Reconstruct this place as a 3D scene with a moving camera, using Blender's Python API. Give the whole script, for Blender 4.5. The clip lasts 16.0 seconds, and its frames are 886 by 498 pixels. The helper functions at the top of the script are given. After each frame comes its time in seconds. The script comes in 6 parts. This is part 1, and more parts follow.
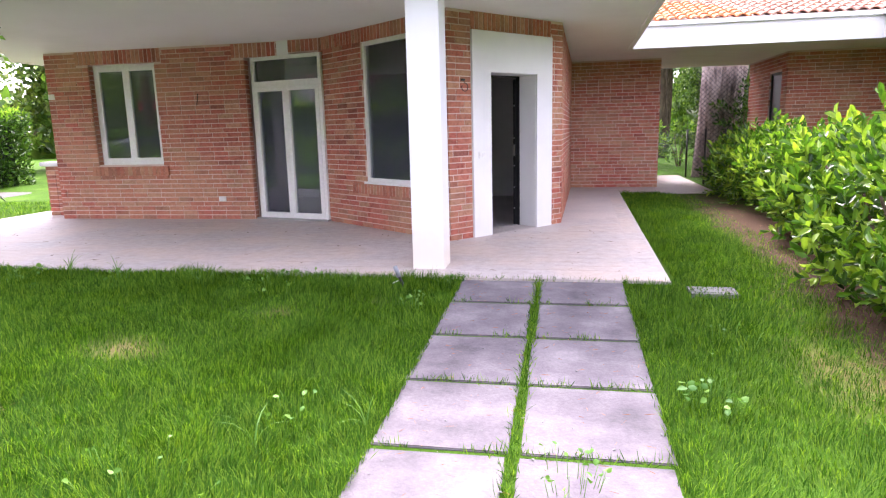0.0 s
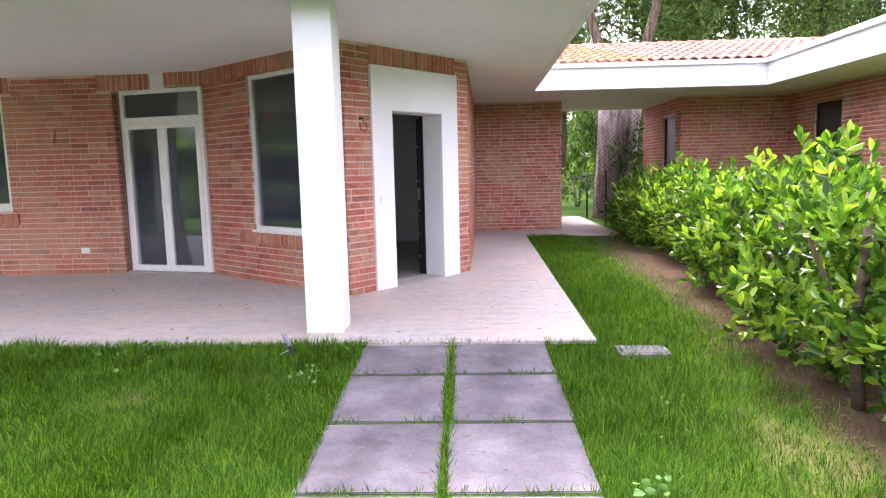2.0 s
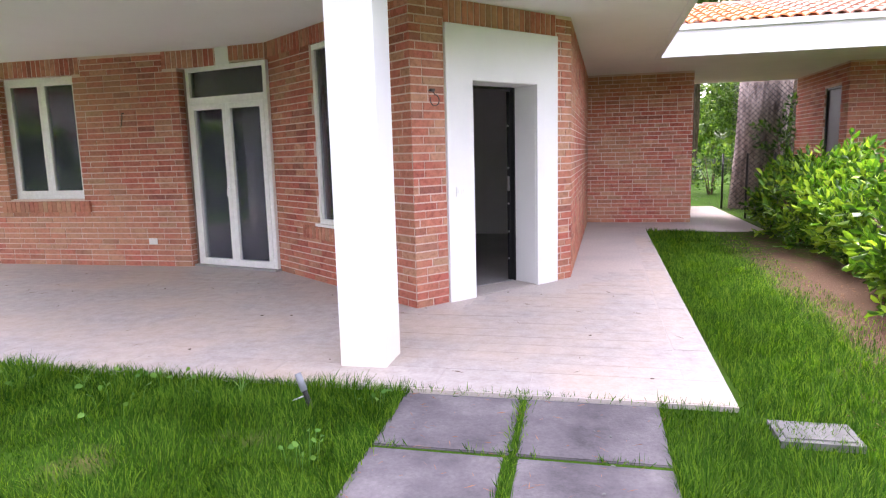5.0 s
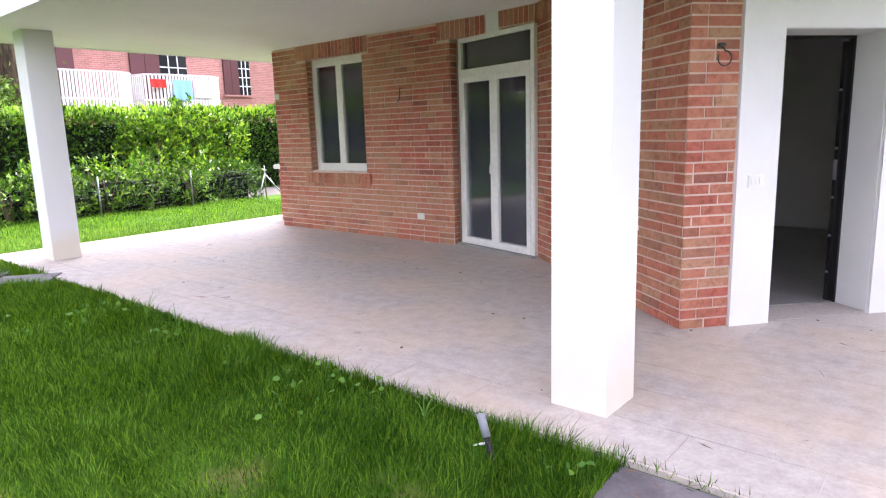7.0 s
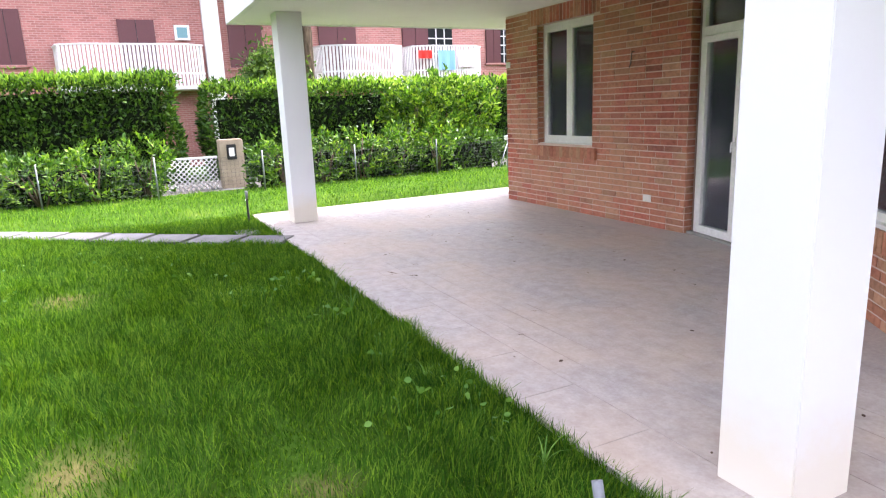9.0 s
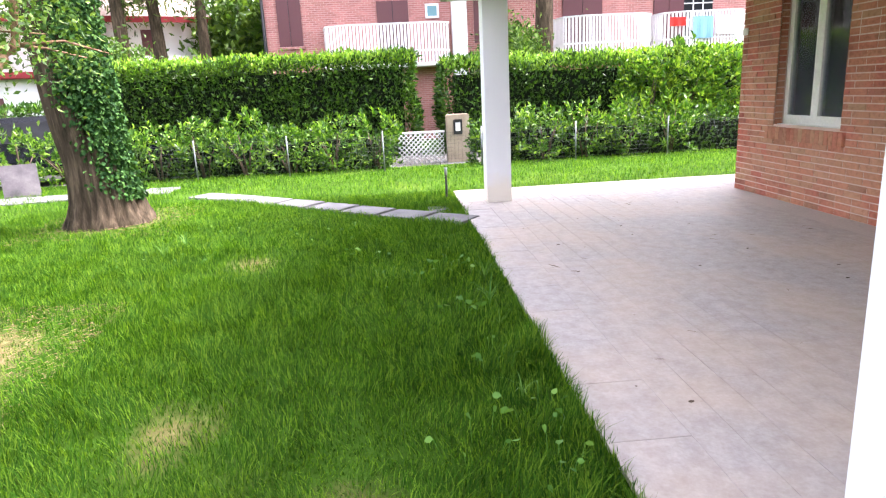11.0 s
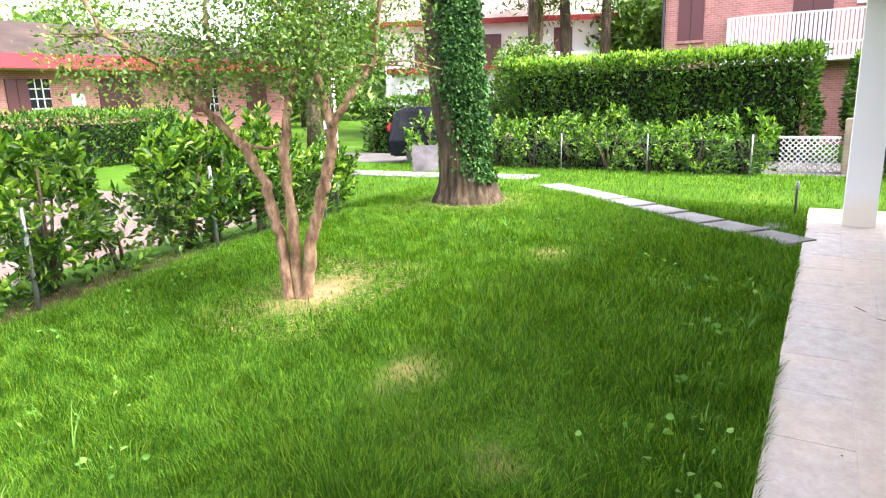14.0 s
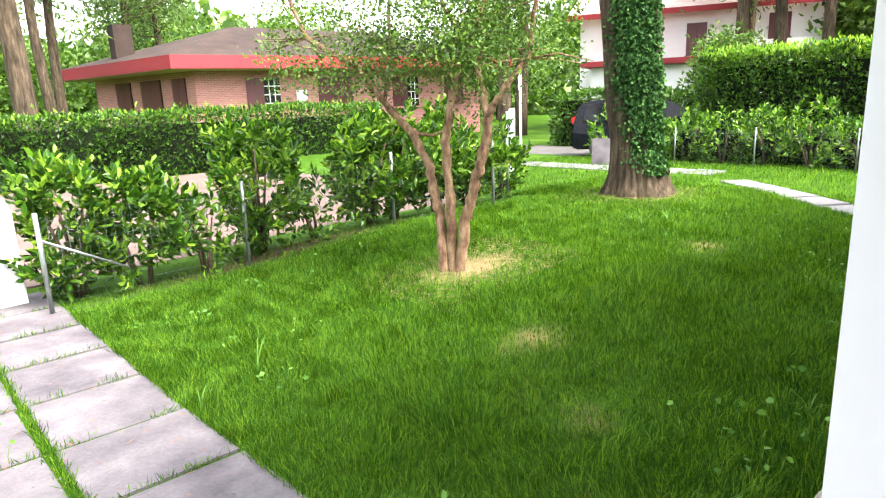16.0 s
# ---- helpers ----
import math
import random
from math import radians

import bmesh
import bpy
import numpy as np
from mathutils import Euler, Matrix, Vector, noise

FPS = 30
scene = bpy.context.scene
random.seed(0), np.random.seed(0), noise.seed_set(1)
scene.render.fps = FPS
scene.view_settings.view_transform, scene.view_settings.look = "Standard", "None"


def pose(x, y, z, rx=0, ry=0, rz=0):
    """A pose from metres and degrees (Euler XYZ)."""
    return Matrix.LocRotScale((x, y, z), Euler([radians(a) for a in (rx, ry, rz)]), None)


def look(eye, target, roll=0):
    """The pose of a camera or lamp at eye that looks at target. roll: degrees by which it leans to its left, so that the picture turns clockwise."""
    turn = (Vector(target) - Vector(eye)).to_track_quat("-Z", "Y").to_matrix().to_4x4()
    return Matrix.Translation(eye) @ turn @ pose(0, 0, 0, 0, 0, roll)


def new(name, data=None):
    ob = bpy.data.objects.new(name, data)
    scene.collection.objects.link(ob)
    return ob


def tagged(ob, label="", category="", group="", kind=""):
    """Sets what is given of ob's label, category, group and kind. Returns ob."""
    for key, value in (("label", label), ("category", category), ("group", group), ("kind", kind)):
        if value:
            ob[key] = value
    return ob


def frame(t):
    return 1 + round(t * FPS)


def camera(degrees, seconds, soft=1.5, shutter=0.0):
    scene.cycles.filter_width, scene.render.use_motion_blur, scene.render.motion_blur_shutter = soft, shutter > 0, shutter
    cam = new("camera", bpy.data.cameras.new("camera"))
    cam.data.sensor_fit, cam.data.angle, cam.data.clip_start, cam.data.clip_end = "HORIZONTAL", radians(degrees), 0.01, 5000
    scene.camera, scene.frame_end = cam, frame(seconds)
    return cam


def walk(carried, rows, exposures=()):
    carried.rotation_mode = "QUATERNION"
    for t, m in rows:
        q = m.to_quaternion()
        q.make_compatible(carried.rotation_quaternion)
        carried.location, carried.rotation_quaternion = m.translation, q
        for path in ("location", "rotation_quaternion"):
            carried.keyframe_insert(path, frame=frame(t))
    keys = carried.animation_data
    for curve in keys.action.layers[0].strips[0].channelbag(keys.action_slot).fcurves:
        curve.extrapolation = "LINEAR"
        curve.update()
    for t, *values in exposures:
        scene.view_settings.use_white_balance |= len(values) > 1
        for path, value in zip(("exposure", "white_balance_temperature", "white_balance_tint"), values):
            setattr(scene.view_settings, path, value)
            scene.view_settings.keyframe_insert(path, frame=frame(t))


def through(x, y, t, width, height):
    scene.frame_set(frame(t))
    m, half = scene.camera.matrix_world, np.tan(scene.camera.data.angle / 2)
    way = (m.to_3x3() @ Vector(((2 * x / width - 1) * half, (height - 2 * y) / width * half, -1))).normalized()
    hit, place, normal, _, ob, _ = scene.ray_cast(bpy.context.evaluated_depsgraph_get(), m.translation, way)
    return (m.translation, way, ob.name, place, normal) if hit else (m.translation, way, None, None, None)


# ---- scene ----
cam = camera(69.3, 16.0, soft=1.2)
PATH = [
    (0, (0.467, 0.265, 1.388), (0.091, 2.195, 1.023), -1.4),
    (0.5, (0.445, 0.433, 1.395), (0.166, 2.39, 1.092), -1.3),
    (1, (0.379, 0.657, 1.417), (0.19, 2.63, 1.151), -1.3),
    (1.5, (0.343, 0.839, 1.418), (0.222, 2.82, 1.166), -1.3),
    (2, (0.365, 1.038, 1.414), (0.288, 3.021, 1.164), -1.3),
    (2.5, (0.452, 1.29, 1.432), (0.399, 3.272, 1.173), -1.2),
    (3, (0.484, 1.525, 1.421), (0.437, 3.506, 1.151), -1.3),
    (3.2, (0.484, 1.636, 1.42), (0.431, 3.616, 1.145), -1.3),
    (5.3, (0.59, 2.7, 1.423), (0.026, 4.594, 1.117), -1.5),
    (5.5, (0.59, 2.822, 1.426), (-0.063, 4.686, 1.112), -1.5),
    (6, (0.579, 3.11, 1.449), (-0.29, 4.882, 1.121), -1.6),
    (6.5, (0.577, 3.367, 1.441), (-0.5, 5.017, 1.098), -1.6),
    (7, (0.615, 3.622, 1.469), (-0.65, 5.129, 1.109), -1.7),
    (7.5, (0.633, 3.809, 1.468), (-0.788, 5.163, 1.089), -1.8),
    (8, (0.59, 4.049, 1.463), (-0.963, 5.245, 1.065), -1.9),
    (8.5, (0.572, 4.266, 1.5), (-1.088, 5.301, 1.084), -2.1),
    (11, (0.402, 5.318, 1.533), (-1.535, 5.451, 1.054), -2.8),
    (11.5, (0.346, 5.479, 1.539), (-1.595, 5.428, 1.059), -2.6),
    (12, (0.346, 5.652, 1.577), (-1.581, 5.412, 1.099), -2.3),
    (12.5, (0.341, 5.828, 1.583), (-1.553, 5.394, 1.112), -2.1),
    (13, (0.372, 5.961, 1.564), (-1.47, 5.336, 1.1), -1.8),
    (13.5, (0.487, 6.139, 1.602), (-1.282, 5.329, 1.14), -1.7),
    (14, (0.585, 6.284, 1.638), (-1.089, 5.291, 1.178), -1.7),
    (14.5, (0.64, 6.465, 1.629), (-0.926, 5.309, 1.172), -1.7),
    (15, (0.668, 6.634, 1.616), (-0.796, 5.35, 1.161), -1.7),
    (15.5, (0.669, 6.771, 1.601), (-0.702, 5.386, 1.149), -2.0),
    (16, (0.706, 6.873, 1.599), (-0.596, 5.425, 1.142), -2.1),
]
EXPOSURES = [(0.0, 3.3, 6300, 33), (3.0, 3.46, 6300, 32), (5.5, 3.46, 6400, 29), (8.5, 3.24, 6400, 25), (11.0, 3.4, 6400, 24), (13.5, 3.45, 6500, 20), (16.0, 3.22, 6700, 12)]
walk(cam, [(t, look(eye, target, roll)) for t, eye, target, roll in PATH], EXPOSURES)

# ---- light ----
world = bpy.data.worlds.new("sky")
scene.world = world
world.use_nodes = True
wn = world.node_tree.nodes
sky = wn.new("ShaderNodeTexSky")
sky.sky_type, sky.sun_disc = 'NISHITA', False
sky.sun_elevation, sky.sun_rotation = radians(55), radians(348)
sky.air_density, sky.dust_density, sky.ozone_density = 1.0, 3.0, 0.6
wn["Background"].inputs["Strength"].default_value = 0.15
cloud = wn.new("ShaderNodeHueSaturation")
cloud.inputs["Saturation"].default_value = 0.3
world.node_tree.links.new(sky.outputs["Color"], cloud.inputs["Color"])
world.node_tree.links.new(cloud.outputs["Color"], wn["Background"].inputs["Color"])
sun = new("sun", bpy.data.lights.new("sun", 'SUN'))
sun.data.energy, sun.data.angle, sun.data.color = 1.1, radians(22), (1.0, 0.96, 0.88)
sun.matrix_world = look((0, 0, 30), (2.3, -11.25, 13.6))
scene.view_settings.exposure = 0.0


# ---- materials ----
def mat(name, build):
    m = bpy.data.materials.new(name)
    m.use_nodes = True
    nt = m.node_tree
    bsdf = nt.nodes["Principled BSDF"]
    build(nt, bsdf)
    return m


def node(nt, kind, **values):
    n = nt.nodes.new(kind)
    for k, v in values.items():
        n.inputs[k.replace("_", " ")].default_value = v
    return n


def noise_of(nt, scale, detail=4.0, rough=0.6, coords="Object", stretch=None):
    tc = nt.nodes.new("ShaderNodeTexCoord")
    tex = node(nt, "ShaderNodeTexNoise", Scale=scale, Detail=detail, Roughness=rough)
    if coords == "World":
        geo = nt.nodes.new("ShaderNodeNewGeometry")
        src = geo.outputs["Position"]
    else:
        src = tc.outputs[coords]
    if stretch:
        mp = nt.nodes.new("ShaderNodeMapping")
        mp.inputs["Scale"].default_value = stretch
        nt.links.new(src, mp.inputs["Vector"])
        src = mp.outputs["Vector"]
    nt.links.new(src, tex.inputs["Vector"])
    return tex.outputs["Fac"]


def ramp(nt, fac, *stops):
    r = nt.nodes.new("ShaderNodeValToRGB")
    while len(r.color_ramp.elements) < len(stops):
        r.color_ramp.elements.new(0.5)
    for e, (p, c) in zip(r.color_ramp.elements, stops):
        e.position, e.color = p, (*c, 1)
    nt.links.new(fac, r.inputs["Fac"])
    return r.outputs["Color"]


def mix(nt, fac, a, b, how='MIX'):
    m = nt.nodes.new("ShaderNodeMix")
    m.data_type, m.blend_type = 'RGBA', how
    for socket, v in ((m.inputs[0], fac), (m.inputs[6], a), (m.inputs[7], b)):
        if isinstance(v, (int, float)):
            socket.default_value = v
        elif isinstance(v, tuple):
            socket.default_value = (*v, 1)
        else:
            nt.links.new(v, socket)
    return m.outputs[2]


def bump(nt, bsdf, height, strength=0.3, distance=0.01):
    b = nt.nodes.new("ShaderNodeBump")
    b.inputs["Strength"].default_value, b.inputs["Distance"].default_value = strength, distance
    nt.links.new(height, b.inputs["Height"])
    nt.links.new(b.outputs["Normal"], bsdf.inputs["Normal"])


def stained(name, base, dark, light, scale=3.0, grain=60.0, rough=0.8, relief=0.2, coords="World", stretch=None, metal=0.0, amount=0.5):
    """Paint, stone or bark: broad stains and fine grain over a base colour."""
    def build(nt, bsdf):
        broad = ramp(nt, noise_of(nt, scale, 5, 0.6, coords, stretch), (0.3, dark), (0.5, base), (0.72, light))
        fine = noise_of(nt, grain, 3, 0.7, coords, stretch)
        col = mix(nt, amount, broad, ramp(nt, fine, (0.3, (0.55,) * 3), (0.7, (1.0,) * 3)), 'MULTIPLY')
        nt.links.new(col, bsdf.inputs["Base Color"])
        bsdf.inputs["Roughness"].default_value, bsdf.inputs["Metallic"].default_value = rough, metal
        bsdf.inputs["Specular IOR Level"].default_value = 0.5 if rough < 0.7 else 0.15
        bump(nt, bsdf, fine, relief)
    return mat(name, build)


def pieces(name, colours, island=False, grain=90.0, rough=0.85, relief=0.4, patch=None, scorch=0.7):
    """Bricks and tiles: a colour for each piece out of a range, with blotches and grain."""
    def build(nt, bsdf):
        if island:
            rnd = nt.nodes.new("ShaderNodeNewGeometry").outputs["Random Per Island"]
        else:
            rnd = nt.nodes.new("ShaderNodeObjectInfo").outputs["Random"]
        n = len(colours)
        col = ramp(nt, rnd, *[(i / max(1, n - 1), c) for i, c in enumerate(colours)])
        blotch = ramp(nt, noise_of(nt, 9.0, 4, 0.65, "World"), (0.3, (0.72, 0.68, 0.66)), (0.65, (1.0,) * 3))
        col = mix(nt, 0.85, col, blotch, 'MULTIPLY')
        burn = ramp(nt, noise_of(nt, 22.0, 3, 0.6, "World"), (0.36, (0.62, 0.55, 0.5)), (0.5, (1.0,) * 3), (0.68, (1.12, 1.2, 1.15)))
        col = mix(nt, scorch, col, burn, 'MULTIPLY')
        fine = noise_of(nt, grain, 4, 0.7, "World")
        col = mix(nt, 0.45, col, ramp(nt, fine, (0.3, (0.5,) * 3), (0.75, (1.0,) * 3)), 'MULTIPLY')
        if patch:
            wide = ramp(nt, noise_of(nt, 0.9, 4, 0.6, "World"), (0.42, (0.0,) * 3), (0.62, (1.0,) * 3))
            s = nt.nodes.new("ShaderNodeSeparateColor")
            nt.links.new(wide, s.inputs[0])
            col = mix(nt, s.outputs[0], col, mix(nt, 0.35, col, patch))
        nt.links.new(col, bsdf.inputs["Base Color"])
        bsdf.inputs["Roughness"].default_value = rough
        bsdf.inputs["Specular IOR Level"].default_value = 0.5 if rough < 0.7 else 0.2
        bump(nt, bsdf, fine, relief, 0.006)
    return mat(name, build)


def leafy(name, dark, mid, light, rough=0.4, through=0.35):
    """Leaves: a shade for each leaf, a waxy gloss, and light that comes through."""
    def build(nt, bsdf):
        rnd = nt.nodes.new("ShaderNodeNewGeometry").outputs["Random Per Island"]
        col = ramp(nt, rnd, (0.0, dark), (0.55, mid), (1.0, light))
        tone = ramp(nt, noise_of(nt, 1.3, 4, 0.65, "World"), (0.3, (0.55, 0.62, 0.55)), (0.7, (1.0, 1.0, 1.0)))
        col = mix(nt, 0.85, col, tone, 'MULTIPLY')
        nt.links.new(col, bsdf.inputs["Base Color"])
        bsdf.inputs["Roughness"].default_value = rough
        bsdf.inputs["Specular IOR Level"].default_value = 0.3 if rough < 0.6 else 0.08
        tr = nt.nodes.new("ShaderNodeBsdfTranslucent")
        nt.links.new(mix(nt, 1.0, col, (1.0, 1.0, 0.45), 'MULTIPLY'), tr.inputs["Color"])
        ms = nt.nodes.new("ShaderNodeMixShader")
        ms.inputs[0].default_value = through
        nt.links.new(bsdf.outputs[0], ms.inputs[1])
        nt.links.new(tr.outputs[0], ms.inputs[2])
        nt.links.new(ms.outputs[0], nt.nodes["Material Output"].inputs["Surface"])
    return mat(name, build)


def glazing(name, tint=(0.75, 0.8, 0.8)):
    def build(nt, bsdf):
        clear = nt.nodes.new("ShaderNodeBsdfTransparent")
        clear.inputs["Color"].default_value = (*tint, 1)
        gloss = nt.nodes.new("ShaderNodeBsdfGlossy")
        gloss.inputs["Roughness"].default_value = 0.015
        fr = node(nt, "ShaderNodeFresnel", IOR=1.6)
        ms = nt.nodes.new("ShaderNodeMixShader")
        nt.links.new(fr.outputs[0], ms.inputs[0])
        nt.links.new(clear.outputs[0], ms.inputs[1])
        nt.links.new(gloss.outputs[0], ms.inputs[2])
        # bluish diffuse share that paints a grey reflected haze on the panes
        haze = node(nt, "ShaderNodeBsdfDiffuse", Color=(0.42, 0.43, 0.55, 1))
        veil = nt.nodes.new("ShaderNodeMixShader")
        veil.inputs[0].default_value = 0.045
        nt.links.new(ms.outputs[0], veil.inputs[1])
        nt.links.new(haze.outputs[0], veil.inputs[2])
        nt.links.new(veil.outputs[0], nt.nodes["Material Output"].inputs["Surface"])
    return mat(name, build)


def plain(name, colour, rough=0.5, metal=0.0):
    def build(nt, bsdf):
        tone = ramp(nt, noise_of(nt, 25.0, 3, 0.6, "World"), (0.3, tuple(c * 0.85 for c in colour)), (0.7, colour))
        nt.links.new(tone, bsdf.inputs["Base Color"])
        bsdf.inputs["Roughness"].default_value, bsdf.inputs["Metallic"].default_value = rough, metal
    return mat(name, build)


BRICKS = [(0.34, 0.1, 0.075), (0.57, 0.18, 0.125), (0.48, 0.135, 0.1), (0.6, 0.31, 0.21), (0.31, 0.11, 0.085), (0.57, 0.2, 0.14), (0.5, 0.14, 0.1), (0.46, 0.26, 0.17), (0.52, 0.15, 0.105), (0.56, 0.24, 0.165)]
M_BRICK = pieces("brick_single", BRICKS, patch=(0.5, 0.35, 0.2))
M_BRICKS = pieces("brick_joined", BRICKS, island=True, patch=(0.5, 0.35, 0.2))
M_MORTAR = stained("mortar", (0.64, 0.49, 0.42), (0.52, 0.39, 0.33), (0.71, 0.57, 0.5), 2.0, 120, 0.95, amount=0.3)
M_WHITE = stained("white_paint", (0.74, 0.74, 0.745), (0.69, 0.69, 0.69), (0.78, 0.78, 0.78), 1.2, 150, 0.75, 0.08, amount=0.12)
M_SOFFIT = stained("soffit_paint", (0.78, 0.77, 0.75), (0.73, 0.72, 0.7), (0.8, 0.79, 0.78), 0.8, 120, 0.85, 0.06, amount=0.1)
M_PLASTER = stained("inner_plaster", (0.72, 0.71, 0.73), (0.67, 0.66, 0.68), (0.76, 0.75, 0.77), 1.0, 90, 0.9, 0.1, amount=0.1)
M_UPVC = plain("white_plastic", (0.78, 0.78, 0.76), 0.35)
M_GLASS = glazing("window_glass")
M_DARKMETAL = plain("black_metal", (0.02, 0.02, 0.022), 0.45, 0.4)
M_STEEL = plain("steel", (0.6, 0.6, 0.6), 0.3, 0.9)
M_GALV = stained("galvanised_steel", (0.2, 0.22, 0.22), (0.15, 0.17, 0.17), (0.27, 0.29, 0.29), 6, 80, 0.5, 0.1, metal=0.6)
M_PAVING = stained("slate_paving", (0.125, 0.114, 0.124), (0.072, 0.065, 0.073), (0.19, 0.174, 0.182), 2.6, 45, 0.75, 0.35)
M_PAVING_PALE = stained("pale_paving", (0.165, 0.165, 0.165), (0.12, 0.12, 0.118), (0.215, 0.215, 0.21), 2.6, 45, 0.8, 0.35)


# ---- helpers ----
def part(name, bm, material, parent=None, label="", kind=""):
    me = bpy.data.meshes.new(name)
    bm.to_mesh(me)
    bm.free()
    me.materials.append(material)
    ob = new(name, me)
    if parent:
        ob.parent = parent
    return tagged(ob, label, kind=kind)


def empty(name, m, label="", category="", group="", kind=""):
    ob = new(name)
    ob.empty_display_size = 0.1
    ob.matrix_world = m
    return tagged(ob, label, category, group, kind)


def add_box(bm, lo, hi, m=None):
    size = [b - a for a, b in zip(lo, hi)]
    mid = [(a + b) / 2 for a, b in zip(lo, hi)]
    t = Matrix.Translation(mid) @ Matrix.Diagonal((*size, 1))
    bmesh.ops.create_cube(bm, size=1.0, matrix=(m @ t) if m else t)
    return bm


def box(lo, hi, m=None, bevel=0.0):
    bm = add_box(bmesh.new(), lo, hi, m)
    if bevel:
        bmesh.ops.bevel(bm, geom=bm.edges[:], offset=bevel, segments=2, affect='EDGES')
    return bm


def prism(points, z0, z1):
    bm = bmesh.new()
    low = [bm.verts.new((x, y, z0)) for x, y in points]
    high = [bm.verts.new((x, y, z1)) for x, y in points]
    n = len(points)
    bm.faces.new(low[::-1])
    bm.faces.new(high)
    for i in range(n):
        bm.faces.new((low[i], low[(i + 1) % n], high[(i + 1) % n], high[i]))
    bmesh.ops.recalc_face_normals(bm, faces=bm.faces[:])
    return bm


def add_tube(bm, path, radii, sides=8):
    """A tube along points, with a radius at each; the ends are closed."""
    rings = []
    path = [Vector(p) for p in path]
    for i, p in enumerate(path):
        way = (path[min(i + 1, len(path) - 1)] - path[max(i - 1, 0)]).normalized()
        side = way.cross(Vector((0.3, 0.9, 0.2))).normalized()
        up = side.cross(way)
        rings.append([bm.verts.new(p + radii[i] * (math.cos(a) * side + math.sin(a) * up)) for a in [2 * math.pi * k / sides for k in range(sides)]])
    for a, b in zip(rings, rings[1:]):
        for k in range(sides):
            bm.faces.new((a[k], a[(k + 1) % sides], b[(k + 1) % sides], b[k])).smooth = True
    bm.faces.new(rings[0][::-1])
    bm.faces.new(rings[-1])
    return bm


def tube(path, radii, sides=8):
    if not isinstance(radii, (list, tuple)):
        radii = [radii] * len(path)
    return add_tube(bmesh.new(), path, radii, sides)


def mesh_of(name, verts, faces, material, parent=None, label="", category="", kind="", smooth=False):
    me = bpy.data.meshes.new(name)
    me.from_pydata(verts, [], faces)
    me.materials.append(material)
    if smooth:
        me.shade_smooth()
    ob = new(name, me)
    if parent:
        ob.parent = parent
    return tagged(ob, label, category, kind=kind)


def leaves_of(name, places, ways, lengths, widths, material, rng, parent=None, label="", category="", kind="", fold=0.25, fine=False):
    """Many leaves in one mesh: each springs from a place along a way, folded a little along its rib."""
    n = len(places)
    ways = ways / np.linalg.norm(ways, axis=1, keepdims=True)
    side = np.cross(ways, rng.normal(size=(n, 3)))
    side /= np.linalg.norm(side, axis=1, keepdims=True)
    up = np.cross(side, ways)
    L, W = lengths[:, None], widths[:, None]
    if fine:
        rows = [places, places + ways * L * 0.3 + side * W * 0.46 + up * W * fold, places + ways * L * 0.72 + side * W * 0.42 + up * W * fold,
                places + ways * L - up * L * 0.12, places + ways * L * 0.72 - side * W * 0.42 + up * W * fold, places + ways * L * 0.3 - side * W * 0.46 + up * W * fold]
        faces = np.array([(0, 1, 2, 3), (0, 3, 4, 5)])
    else:
        rows = [places, places + ways * L * 0.45 + side * W * 0.5 + up * W * fold, places + ways * L, places + ways * L * 0.45 - side * W * 0.5 + up * W * fold]
        faces = np.array([(0, 1, 2), (0, 2, 3)])
    k = len(rows)
    verts = np.stack(rows, axis=1).reshape(-1, 3)
    faces = (faces[None] + (np.arange(n) * k)[:, None, None]).reshape(-1, faces.shape[1])
    me = bpy.data.meshes.new(name)
    me.vertices.add(len(verts))
    me.vertices.foreach_set("co", verts.astype(np.float32).ravel())
    sides = faces.shape[1]
    me.loops.add(faces.size)
    me.loops.foreach_set("vertex_index", faces.astype(np.int32).ravel())
    me.polygons.add(len(faces))
    me.polygons.foreach_set("loop_start", np.arange(0, faces.size, sides, dtype=np.int32))
    me.update(calc_edges=True)
    me.materials.append(material)
    ob = new(name, me)
    if parent:
        ob.parent = parent
    return tagged(ob, label, category, kind=kind)


def smooth_step(a, b, x):
    t = np.clip((x - a) / (b - a), 0, 1)
    return t * t * (3 - 2 * t)


def gz(x, y):
    """The height of the ground."""
    x, y = np.asarray(x, float), np.asarray(y, float)
    east = -0.022 - 0.05 * np.clip(6.25 - y, 0, 3.3) - 0.01 * np.clip(2.95 - y, 0, 3)
    west = -0.03 + 0.1 * np.exp(-((x + 7.5) / 4) ** 2 - ((y - 2) / 2.6) ** 2) - 0.06 * smooth_step(-11, -14, x)
    w = smooth_step(-1.0, -4.5, x)
    z = east * (1 - w) + west * w
    far = np.maximum(smooth_step(0.3, -2.0, y) * smooth_step(-9.4, -7.6, x), smooth_step(-13.4, -16, x))
    z = z * (1 - far) - 0.25 * far
    out = np.maximum(smooth_step(12, 20, x), smooth_step(15, 24, y))
    return z * (1 - out) - 0.1 * out


# ---- ground ----
def axis(lo, hi, step, reach):
    mid = list(np.arange(lo, hi + step / 2, step))
    out = [reach * (k / 8) ** 2.5 for k in range(1, 9)]
    return [lo - v for v in out[::-1]] + mid + [hi + v for v in out]


